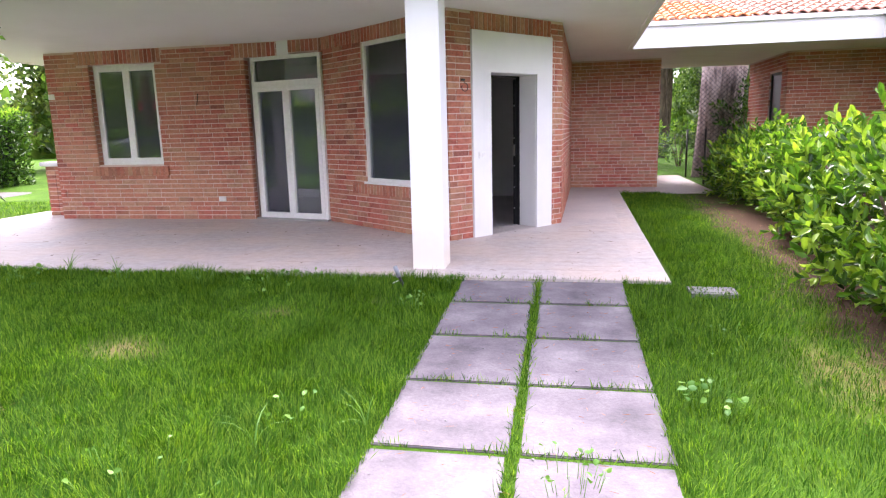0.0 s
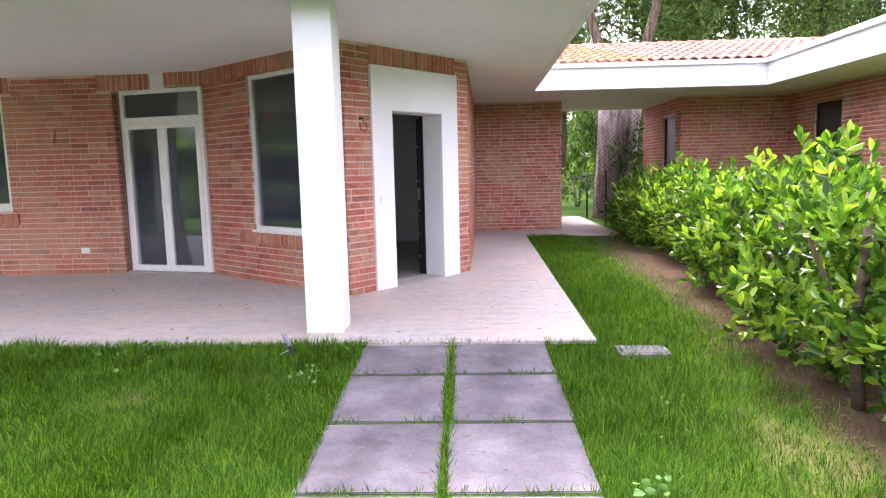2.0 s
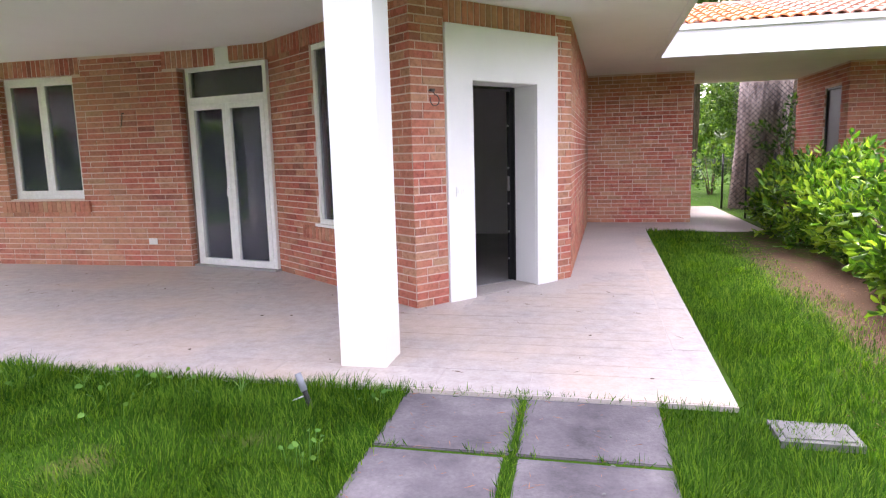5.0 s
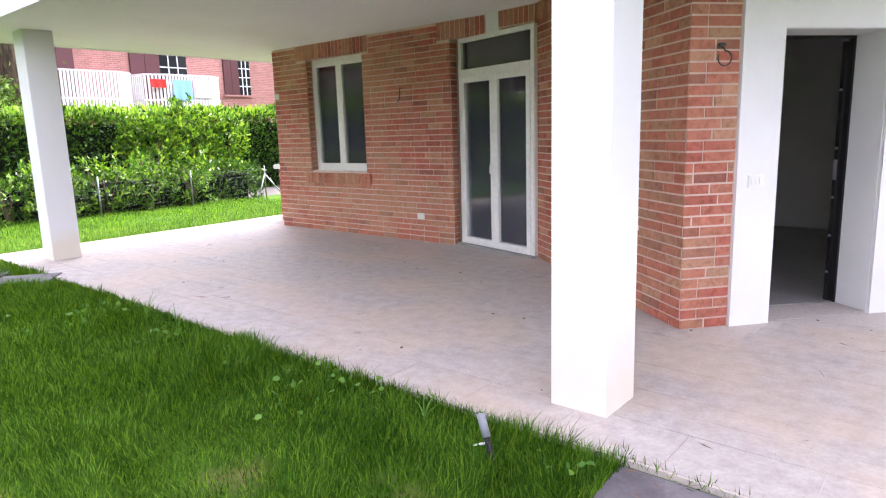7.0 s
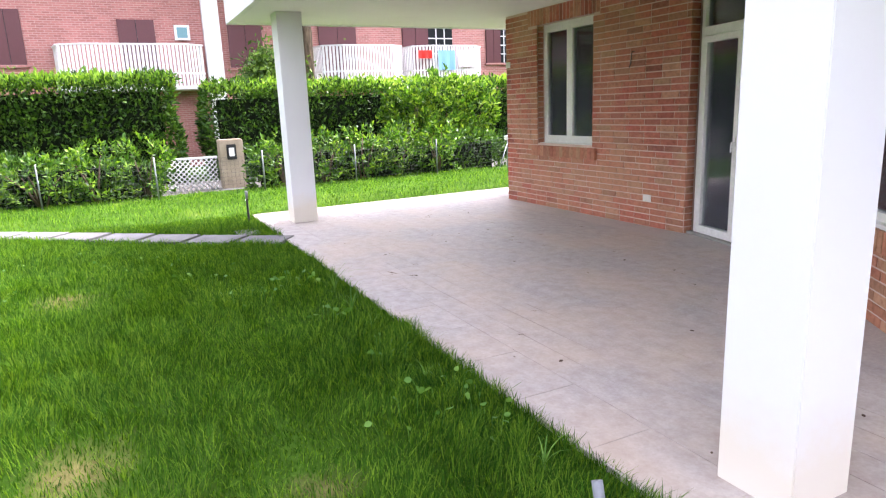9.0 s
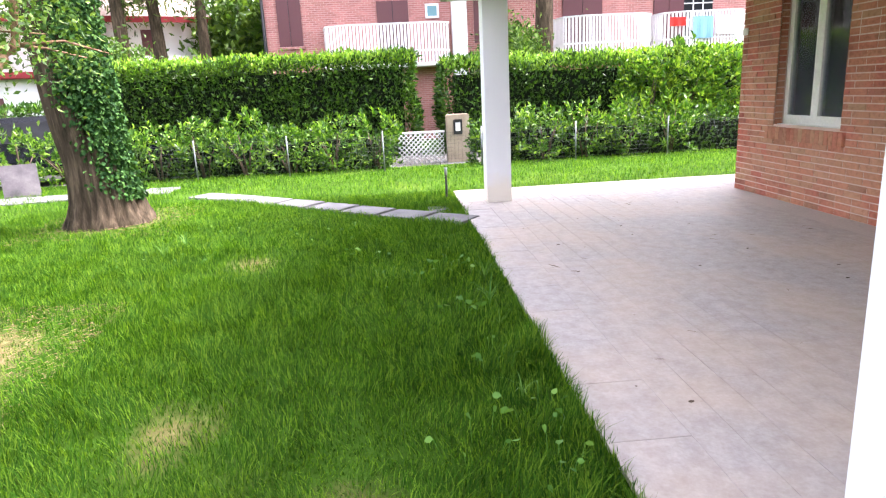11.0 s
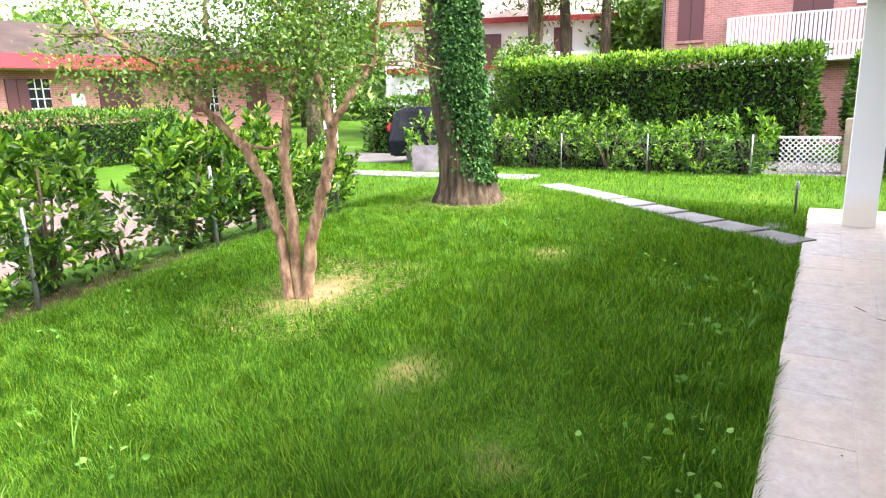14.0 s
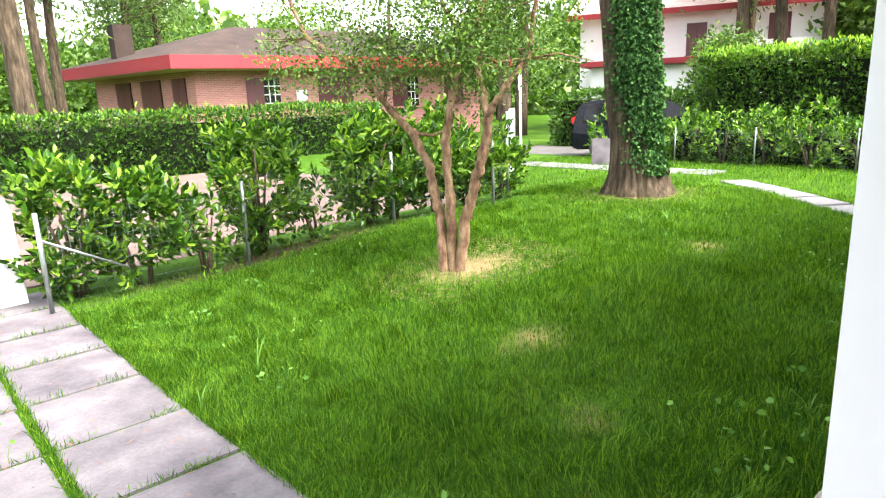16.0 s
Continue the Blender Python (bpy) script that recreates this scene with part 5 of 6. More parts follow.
# white gate pillar by the paving, its coping, and the gate leaf down the drive
t = empty("gate_pillar", pose(-0.13, -0.52, -0.25), "white rendered gate pillar by the walkway", "pillar")
part("pillar", box((-0.17, -0.17, 0), (0.17, 0.17, 1.05), None, 0.01), M_WHITE, t)
part("panel", box((0.17, -0.05, 0.08), (0.95, 0.0, 1.0), None, 0.008), M_WHITE, t)
part("foot", box((-0.25, -0.25, -0.05), (0.95, 0.3, 0.03), None, 0.01), M_PAVING_PALE, t)
t = empty("driveway_gate", pose(-10.2, -2.9, -0.06, 0, 0, 50), "white boarded gate at the end of the drive", "gate")
for k in range(9):
    part("board", box((-0.04 * 9 + 0.08 * k, -0.02, 0.08), (-0.04 * 9 + 0.076 + 0.08 * k, 0.02, 1.32)), M_WHITE, t)
part("rail", box((-0.4, 0.02, 0.3), (0.4, 0.05, 0.4)), M_WHITE, t)
part("post", box((0.38, -0.06, -0.05), (0.5, 0.06, 1.4), None, 0.01), M_WHITE, t)
t = empty("street_sign", pose(-12.9, -4.9, -0.25, 0, 0, 40), "no-parking sign on a pale pole", "sign")
part("pole", tube([(0, 0, 0), (0, 0, 2.5)], 0.035, 8), M_UPVC, t)
part("plate", box((-0.12, -0.05, 2.0), (0.12, -0.035, 2.55), None, 0.01), M_CAPW, t)
part("disc", tube([(0, -0.052, 2.38), (0, -0.06, 2.38)], 0.1, 16), plain("sign_red", (0.5, 0.04, 0.04), 0.4), t, "red ring")
part("disc", tube([(0, -0.06, 2.38), (0, -0.064, 2.38)], 0.07, 16), plain("sign_blue", (0.03, 0.08, 0.4), 0.4), t, "blue disc")
t = empty("stop_sign", pose(3.1, 33.5, -0.2), "far red and white road sign on a post", "sign")
part("pole", tube([(0, 0, 0), (0, 0, 1.9)], 0.03, 6), M_GALV, t)
part("plate", box((-0.4, -0.03, 1.15), (0.3, 0.0, 1.5)), M_CAPW, t)
part("disc", tube([(0.1, -0.02, 1.75), (0.1, -0.05, 1.75)], 0.22, 8), plain("sign_red_far", (0.55, 0.05, 0.04), 0.4), t)


# ---- houses around ----
def far_brick(name, colour, mortar):
    def build(nt, bsdf):
        tc = nt.nodes.new("ShaderNodeTexCoord")
        mp = nt.nodes.new("ShaderNodeMapping")
        mp.inputs["Rotation"].default_value = (radians(90), 0, radians(45))
        nt.links.new(tc.outputs["Object"], mp.inputs["Vector"])
        tex = node(nt, "ShaderNodeTexBrick", Scale=2.2, Color1=(*colour, 1), Color2=(*[c * 0.72 for c in colour], 1), Mortar=(*mortar, 1), Mortar_Size=0.02, Brick_Width=0.5, Row_Height=0.16)
        geo = nt.nodes.new("ShaderNodeNewGeometry")
        sep = nt.nodes.new("ShaderNodeSeparateXYZ")
        nt.links.new(geo.outputs["Position"], sep.inputs[0])
        add = nt.nodes.new("ShaderNodeMath")
        nt.links.new(sep.outputs["X"], add.inputs[0])
        nt.links.new(sep.outputs["Y"], add.inputs[1])
        com = nt.nodes.new("ShaderNodeCombineXYZ")
        nt.links.new(add.outputs[0], com.inputs["X"])
        nt.links.new(sep.outputs["Z"], com.inputs["Y"])
        nt.links.new(com.outputs[0], tex.inputs["Vector"])
        blotch = ramp(nt, noise_of(nt, 0.7, 5, 0.65, "World"), (0.3, (0.75,) * 3), (0.7, (1.0,) * 3))
        nt.links.new(mix(nt, 0.8, tex.outputs["Color"], blotch, 'MULTIPLY'), bsdf.inputs["Base Color"])
        bsdf.inputs["Roughness"].default_value = 0.9
    return mat(name, build)


M_FARBRICK = far_brick("pink_brick_far", (0.45, 0.18, 0.16), (0.48, 0.3, 0.27))
M_SHUTTER = plain("dark_red_shutter", (0.09, 0.02, 0.025), 0.5)
M_RAIL = plain("white_railing", (0.72, 0.72, 0.72), 0.5)
M_ROOFDARK = stained("weathered_roof", (0.046, 0.033, 0.028), (0.03, 0.022, 0.02), (0.068, 0.048, 0.04), 1.0, 12, 0.95, 0.4)
M_RED = plain("red_fascia", (0.27, 0.014, 0.022), 0.7)
M_DARKGLASS = plain("dark_window_glass", (0.02, 0.022, 0.025), 0.08)
M_DARKGLASS.node_tree.nodes["Principled BSDF"].inputs["Specular IOR Level"].default_value = 0.25


def far_window(house, m, w, h, shutter=1.0, panes=True):
    """A window or glazed door in a far wall: dark glass, frame, and shutters that cover a share of it."""
    win = part("window", box((-w / 2, -0.04, 0), (w / 2, 0.02, h), m), M_DARKGLASS, house)
    part("sill", box((-w / 2 - 0.06, -0.12, -0.08), (w / 2 + 0.06, -0.0, 0.0), m), M_FARBRICK, win)
    if shutter > 0:
        n = w * shutter
        part("shutter", box((-w / 2, -0.09, 0.0), (-w / 2 + n / 2 - 0.01, -0.045, h), m), M_SHUTTER, win, "dark red shutter")
        part("shutter", box((-w / 2 + n / 2 + 0.01, -0.09, 0.0), (-w / 2 + n, -0.045, h), m), M_SHUTTER, win, "dark red shutter")
    if shutter < 1 and panes:
        bm = bmesh.new()
        x0 = -w / 2 + w * shutter
        for i in range(1, 3):
            add_box(bm, (x0 + (w / 2 - x0) * i / 3 - 0.02, -0.06, 0), (x0 + (w / 2 - x0) * i / 3 + 0.02, -0.04, h), m)
        for i in range(1, 4):
            add_box(bm, (x0, -0.06, h * i / 4 - 0.02), (w / 2, -0.04, h * i / 4 + 0.02), m)
        part("glazing_bar", bm, M_RAIL, win)


SLAT = {}


def far_balcony(house, m, w, depth, z0, z1):
    b = part("balcony", box((-w / 2, -depth, z0 - 0.12), (w / 2, 0, z0), m), M_RAIL, house)
    cut = 0.55
    outline = [(-w / 2, 0), (-w / 2 + 0.15, -depth + 0.35), (-w / 2 + cut + 0.3, -depth), (w / 2 - cut, -depth), (w / 2, -depth + 0.4), (w / 2, 0)]
    if "slat" not in SLAT:
        SLAT["slat"] = bpy.data.meshes.new("slat")
        bm = box((-0.04, -0.012, 0), (0.04, 0.012, z1 - z0 + 0.05))
        bm.to_mesh(SLAT["slat"])
        bm.free()
        SLAT["slat"].materials.append(M_RAIL)
    for (x0, y0), (x1, y1) in zip(outline, outline[1:]):
        n = math.hypot(x1 - x0, y1 - y0)
        k = max(1, int(n / 0.115))
        a = math.atan2(y1 - y0, x1 - x0)
        for i in range(k):
            q = m @ Matrix.Translation((x0 + (x1 - x0) * (i + 0.5) / k, y0 + (y1 - y0) * (i + 0.5) / k, 0)) @ Euler((0, 0, a)).to_matrix().to_4x4()
            ob = new("slat", SLAT["slat"])
            ob.parent = b
            ob.matrix_basis = q @ Matrix.Translation((0, 0, z0 - 0.1))
        q = m @ Matrix.Translation((x0, y0, 0)) @ Euler((0, 0, a)).to_matrix().to_4x4()
        part("handrail", box((-0.02, -0.035, z1 - 0.05), (n + 0.02, 0.035, z1), q), M_RAIL, b)
        part("rail", box((-0.02, -0.02, z0 + 0.38), (n + 0.02, -0.013, z0 + 0.44), q), M_RAIL, b)


apt = empty("apartment_house", pose(-24.6, 12, -0.25), "pink brick apartment house with white slatted balconies", "house")
inv = apt.matrix_world.inverted()
F = lambda y, z: inv @ wall_frame((-24.6, y), (0, 1)) @ Matrix.Translation((0, 0, z))
part("wall", box((-32, 0.95, -0.3), (-24.6, 25.0, 6.4), inv), M_FARBRICK, apt)
part("roof", box((-32.6, 0.4, 6.4), (-24.0, 25.6, 6.6), inv, 0.02), M_ROOFDARK, apt)
for y, w, z, h, s in ((1.85, 0.85, 3.35, 1.7, 1), (5.6, 1.15, 2.5, 2.3, 1), (9.2, 1.2, 3.2, 1.8, 1), (12.7, 1.5, 2.5, 2.3, 1), (16.6, 2.3, 2.5, 2.4, 0.5), (20.05, 1.3, 3.3, 1.5, 0.55), (3.6, 1.2, -0.2, 2.2, 1), (12.5, 1.6, -0.2, 2.2, 1)):
    far_window(apt, F(y, z), w, h, s)
for y, w in ((5.3, 4.5), (13.3, 3.4), (16.95, 3.3)):
    far_balcony(apt, F(y, 0), w, 1.3, 2.55, 3.92)
part("pilaster", box((-24.55, 7.75, -0.3), (-24.25, 8.3, 6.4), inv), M_WHITE, apt, "white pilaster")
part("downpipe", tube([inv @ Vector((-24.5, 0.92, -0.3)), inv @ Vector((-24.5, 0.92, 6.4))], 0.06, 8), M_DARKMETAL, apt)
part("vent_box", box((-0.25, -0.12, 0), (0.25, 0, 0.5), F(7.05, 4.15)), M_RAIL, apt, "pale boxed vent")
part("vent_grille", box((-0.17, -0.125, 0.07), (0.17, -0.12, 0.42), F(7.05, 4.15)), plain("blue_grille", (0.12, 0.28, 0.32), 0.5), apt, "blue grille")


def hung_cloth(y, w, h, colour, label, seed):
    t = empty("hung_cloth", wall_frame((-23.22, y), (0, 1)) @ Matrix.Translation((0, 0, 3.7)), label, "cloth", "washing on the balcony")
    bm = bmesh.new()
    n = 10
    rows = [[bm.verts.new((w * (i / n - 0.5), -0.02 - 0.03 * math.sin(i * 1.3 + seed) * (j / 4), -h * j / 4)) for i in range(n + 1)] for j in range(5)]
    for a, b in zip(rows, rows[1:]):
        for i in range(n):
            bm.faces.new((a[i], a[i + 1], b[i + 1], b[i]))
    ob = part("cloth", bm, plain("cloth_%d" % seed, colour, 0.9), t)
    so = ob.modifiers.new("thickness", 'SOLIDIFY')
    so.thickness = 0.012
    return t


hung_cloth(15.8, 0.6, 0.3, (0.75, 0.03, 0.02), "bright red cloth hung over the balcony rail", 1)
hung_cloth(16.75, 0.75, 0.75, (0.22, 0.45, 0.8), "pale blue towel hung over the balcony rail", 2)
hung_cloth(17.65, 0.75, 0.65, (0.7, 0.6, 0.62), "pale pink towel hung over the balcony rail", 3)

# low house with a red fascia
bun = empty("bungalow", pose(-14, -22, -0.25), "low pink brick bungalow with a red eaves fascia", "house")
inv = bun.matrix_world.inverted()
P = [(-8.7, -18.5), (-26.0, -16.8), (-27.0, -29.0), (-7.2, -30.0)]
W = [(-10.0, -19.7), (-24.9, -18.2), (-25.8, -27.9), (-8.7, -28.8)]
part("wall", prism([(x + 14, y + 22) for x, y in W], -0.1, 3.4), M_FARBRICK, bun)
bm = prism([(x + 14, y + 22) for x, y in P], 3.3, 3.36)
part("soffit", bm, M_FARBRICK, bun)
bm = bmesh.new()
for (x0, y0), (x1, y1) in zip(P, P[1:] + P[:1]):
    add_box(bm, (-0.03, -0.05, 3.32), (math.hypot(x1 - x0, y1 - y0) + 0.03, 0.05, 3.82), inv @ Matrix.Translation((0, 0, -0.25)) @ wall_frame((x0, y0), (x1 - x0, y1 - y0)))
part("fascia", bm, M_RED, bun, "red painted fascia")
ridge = [(-13.5, -23.3), (-21.5, -22.8)]
verts = [(x + 14, y + 22, 3.8) for x, y in P] + [(x + 14, y + 22, 5.5) for x, y in ridge]
mesh_of("roof", verts, [(0, 4, 5, 1), (1, 5, 2), (2, 5, 4, 3), (3, 4, 0)], M_ROOFDARK, bun)
part("chimney", box((-9.6 + 14, -26 + 22, 3.6), (-8.8 + 14, -25.2 + 22, 5.6)), M_ROOFDARK, bun)
front_way = Vector(W[1]) - Vector(W[0])
for along, w, h, sh in ((2.85, 1.5, 1.45, 0.5), (6.3, 1.7, 1.45, 1.0), (10.2, 1.5, 1.4, 0.55), (13.2, 1.2, 1.4, 1.0)):
    far_window(bun, inv @ wall_frame(W[0], front_way) @ Matrix.Translation((along, 0, 1.3)), w, h, sh)
end_way = Vector(W[0]) - Vector(W[3])
for along, w in ((1.2, 1.0), (3.6, 1.7), (6.2, 1.4)):
    far_window(bun, inv @ wall_frame(W[3], end_way) @ Matrix.Translation((end_way.length - along, 0, 0.4)), w, 2.4, 1.0)
part("house_sign", box((-0.25, -0.06, 0), (0.25, -0.04, 0.5), inv @ wall_frame(W[0], front_way) @ Matrix.Translation((4.6, 0, 1.7))), M_RAIL, bun, "small white sign")

# white two-storey house
wh = empty("white_house", pose(-33, -10, -0.25, 0, 0, 25), "white two-storey house with red-edged roofs", "house")
part("wall", box((-4.0, -5.5, -0.1), (3.5, 5.5, 5.6)), M_WHITE, wh)
part("wing_wall", box((3.5, -4.5, -0.1), (6.0, 2.5, 3.0)), M_WHITE, wh)
for (x0, y0, z0), (x1, y1, z1), name in (((-4.6, -6.1, 5.5), (-0.2, 6.1, 7.2), "roof"), ((4.2, -6.1, 5.5), (-0.2, 6.1, 7.2), "roof")):
    bm = bmesh.new()
    q = [bm.verts.new(v) for v in ((x0, y0, z0), (x1, y0, z1), (x1, y1, z1), (x0, y1, z0))]
    f = bm.faces.new(q)
    bmesh.ops.solidify(bm, geom=[f], thickness=0.15)
    part(name, bm, stained("pale_tiles", (0.62, 0.5, 0.46), (0.5, 0.38, 0.34), (0.7, 0.6, 0.56), 1, 8, 0.9), wh)
part("fascia", box((4.15, -6.1, 5.35), (4.27, 6.1, 5.6)), M_RED, wh, "red eaves board")
part("porch_roof", box((3.5, -4.9, 3.0), (6.6, 2.9, 3.25), None, 0.03), M_RED, wh, "red-edged porch roof")
for y, z, h in ((-3.5, 3.4, 1.3), (0.0, 3.4, 1.5), (3.5, 3.2, 1.9)):
    far_window(wh, wall_frame((3.5, y), (0, 1)) @ Matrix.Translation((0, 0, z)), 0.9, h, 1.0)
for y in (-3.0, 0.8):
    far_window(wh, wall_frame((6.0, y), (0, 1)) @ Matrix.Translation((0, 0, 0.2)), 1.1, 2.1, 1.0)
part("balcony_wall", box((3.5, 1.8, 3.0), (4.6, 5.5, 3.9)), M_WHITE, wh)


# ---- car ----
def build_car(m):
    car = empty("parked_car", m, "dark blue estate car parked in the lane", "car")
    paint = plain("dark_blue_paint", (0.004, 0.005, 0.008), 0.2)
    paint.node_tree.nodes["Principled BSDF"].inputs["Specular IOR Level"].default_value = 0.2
    profile = [(-2.15, 0.35), (-2.2, 0.75), (-2.12, 1.0), (-1.95, 1.5), (-1.6, 1.62), (0.1, 1.62), (0.55, 1.5), (1.15, 1.05), (1.95, 0.93), (2.15, 0.75), (2.2, 0.4), (2.05, 0.28), (-2.05, 0.28)]
    bm = bmesh.new()
    sides = []
    for s in (-1, 1):
        sides.append([bm.verts.new((x, s * (0.88 - 0.22 * max(0, z - 0.95)), z)) for x, z in profile])
    bm.faces.new(sides[0][::-1])
    bm.faces.new(sides[1])
    n = len(profile)
    for i in range(n):
        bm.faces.new((sides[0][i], sides[0][(i + 1) % n], sides[1][(i + 1) % n], sides[1][i]))
    bmesh.ops.recalc_face_normals(bm, faces=bm.faces[:])
    bmesh.ops.bevel(bm, geom=[e for e in bm.edges], offset=0.05, segments=2, affect='EDGES')
    part("body", bm, paint, car)
    for s in (-1, 1):
        for x0, x1, x2, x3 in ((-1.75, -0.95, -0.95, -1.85), (-0.88, 0.08, 0.12, -0.88), (0.16, 0.5, 0.98, 0.18)):
            bm = bmesh.new()
            q = [bm.verts.new((x, s * (0.895 - 0.22 * (z - 0.95)), z)) for x, z in ((x3, 1.06), (x2, 1.06), (x1, 1.5), (x0, 1.5))]
            f = bm.faces.new(q)
            bmesh.ops.solidify(bm, geom=[f], thickness=0.012)
            part("side_window", bm, M_DARKGLASS, car)
        part("tail_light", box((-2.175, s * 0.76 - 0.05, 0.98), (-2.08, s * 0.76 + 0.05, 1.16), None, 0.02), plain("tail_red", (0.5, 0.02, 0.02), 0.2), car, "red tail light")
        part("headlight", box((1.95, s * 0.62 - 0.16, 0.68), (2.16, s * 0.62 + 0.16, 0.84), None, 0.03), M_CAPW, car)
        part("mirror", box((0.62, s * 0.98 - 0.1, 1.0), (0.8, s * 0.98 + 0.1, 1.14), None, 0.04), paint, car)
        for x in (-1.35, 1.35):
            w = part("wheel", tube([(x, s * 0.7, 0.33), (x, s * 0.9, 0.33)], 0.33, 20), plain("tyre", (0.02, 0.02, 0.02), 0.9), car)
            part("rim", tube([(x, s * 0.88, 0.33), (x, s * 0.915, 0.33)], 0.2, 14), M_STEEL, w, "silver rim")
    bm = bmesh.new()
    q = [bm.verts.new(v) for v in ((1.08, -0.76, 1.13), (1.08, 0.76, 1.13), (0.58, 0.68, 1.49), (0.58, -0.68, 1.49))]
    bmesh.ops.solidify(bm, geom=[bm.faces.new(q)], thickness=0.012)
    part("windscreen", bm, M_DARKGLASS, car)


build_car(pose(-16.2, -2.9, -0.22, 0, 0, 124))


# ---- woods beyond the houses ----
def build_woods():
    rng = np.random.default_rng(31)
    n = 70000
    a = rng.uniform(0, 2 * np.pi, n)
    r = rng.uniform(52, 75, n)
    k = np.array([noise.noise((math.cos(q) * 6, math.sin(q) * 6, 2.0)) for q in a])
    z = rng.random(n) ** 0.8 * (8 + 6 * k) * np.where(np.sin(a) > 0.3, 0.6, 1.0)
    P = np.stack([-8 + r * np.cos(a), 2 + r * np.sin(a), z - 0.5], axis=1)
    l = rng.uniform(0.7, 1.8, n)
    leaves_of("far_woods", P, rng.normal(size=(n, 3)), l, l * 0.6, M_TREELEAF, rng, label="green woods closing the view behind the houses", category="woods", kind="stuff")


build_woods()
clipped_hedge("clipped_hedge", (-19.5, -8.0, -0.25), (-18.3, -3.4, 1.55), 7000, 0.16, "lower clipped hedge behind the parked car", M_HEDGE, 24)
clipped_hedge("clipped_hedge", (-3.5, -27.0, -0.25), (8.0, -25.5, 1.9), 7000, 0.2, "far clipped hedge behind the bungalow drive", M_HEDGE, 25)
for k, (x, y, h, w) in enumerate(((-17.3, 12.4, 2.5, 1.6), (-17.2, 13.4, 2.75, 1.7), (-17.3, 14.4, 2.5, 1.8))):
    shrub((x, y, -0.25), h, w, 2600, 0.16, np.random.default_rng(60 + k), "tall loose laurel standing against the hedge", "tall laurels", M_LAUREL)


# ---- weeds, tufts and litter ----
M_WEED = leafy("weed_leaf", (0.06, 0.19, 0.025), (0.11, 0.27, 0.035), (0.19, 0.37, 0.06), 0.55)
M_STRAW = plain("dry_straw", (0.27, 0.19, 0.095), 0.95)


def weed(x, y, n, spread_r, size, seed):
    rng = np.random.default_rng(seed)
    a = rng.uniform(0, 6.28, n)
    r = spread_r * np.sqrt(rng.random(n))
    px, py = x + r * np.cos(a), y + r * np.sin(a)
    z = gz(px, py)
    t = empty("broadleaf_weed", pose(x, y, float(gz(x, y))), "patch of pale broad-leaved weeds in the lawn", "weed", "weeds in the lawn")
    stalks = bmesh.new()
    P = np.stack([px - x, py - y, z - float(gz(x, y)) + rng.uniform(0.07, 0.14, n)], axis=1)
    for p in P:
        add_tube(stalks, [(p[0] * 0.8, p[1] * 0.8, -0.01), tuple(p)], [0.002, 0.0015], 3)
    part("stalk_cluster", stalks, M_WEED, t, kind="stuff")
    w = np.stack([np.cos(a), np.sin(a), rng.uniform(-0.1, 0.3, n)], axis=1) + rng.normal(size=(n, 3)) * 0.3
    l = rng.uniform(0.5, 0.95, n) * size
    leaves_of("foliage", P, w, l, l * 0.8, M_WEED, rng, t, kind="stuff", fold=0.08, fine=True)


for k, (x, y, n, r, s) in enumerate([(1.28, 3.75, 26, 0.17, 0.06), (-5.0, 5.75, 16, 0.2, 0.07), (-3.0, 5.8, 8, 0.2, 0.05), (-2.1, 5.6, 6, 0.2, 0.05), (-0.65, 5.9, 8, 0.1, 0.05), (-5.6, 5.1, 10, 0.3, 0.05), (-4.6, 5.2, 8, 0.3, 0.05),
                                     (-0.75, 5.2, 10, 0.15, 0.05), (-6.6, 4.6, 18, 0.5, 0.04), (-5.8, 3.0, 20, 0.6, 0.04), (-1.0, 1.6, 12, 0.3, 0.05), (-1.4, 2.6, 14, 0.4, 0.04), (-2.2, 1.3, 16, 0.5, 0.05), (-3.0, 0.9, 12, 0.4, 0.05),
                                     (-1.0, 3.4, 10, 0.2, 0.05), (0.5, 2.92, 22, 0.2, 0.045), (-7.2, 3.4, 18, 0.6, 0.04), (1.5, 4.6, 10, 0.4, 0.04), (1.6, 2.4, 10, 0.3, 0.05), (-1.9, 5.9, 8, 0.18, 0.05), (-3.85, 5.7, 9, 0.16, 0.07), (-2.4, 5.95, 10, 0.2, 0.06)]):
    weed(x, y, n, r, s, 500 + k)


def tuft(x, y, n, h, seed):
    """A tuft of long arching grass blades."""
    rng = np.random.default_rng(seed)
    t = empty("grass_tuft", pose(x, y, float(gz(x, y))), "tuft of long arching pale grass", "grass tuft", "grass tufts")
    verts, faces = [], []
    for _ in range(n):
        a, b, w = rng.uniform(0, 6.28), rng.uniform(0.3, 1.0), rng.uniform(0.004, 0.007)
        k = len(verts)
        hh = h * rng.uniform(0.6, 1.1)
        for i in range(5):
            s = i / 4
            d = b * hh * s * s * 0.9
            c = (d * math.cos(a), d * math.sin(a), hh * (s - 0.42 * b * s * s * s))
            o = w * (1 - 0.85 * s)
            verts += [(c[0] - o * math.sin(a), c[1] + o * math.cos(a), c[2]), (c[0] + o * math.sin(a), c[1] - o * math.cos(a), c[2])]
        faces += [(k + 2 * i, k + 2 * i + 1, k + 2 * i + 3, k + 2 * i + 2) for i in range(4)]
    mesh_of("blades", verts, faces, M_WEED, t, kind="stuff")


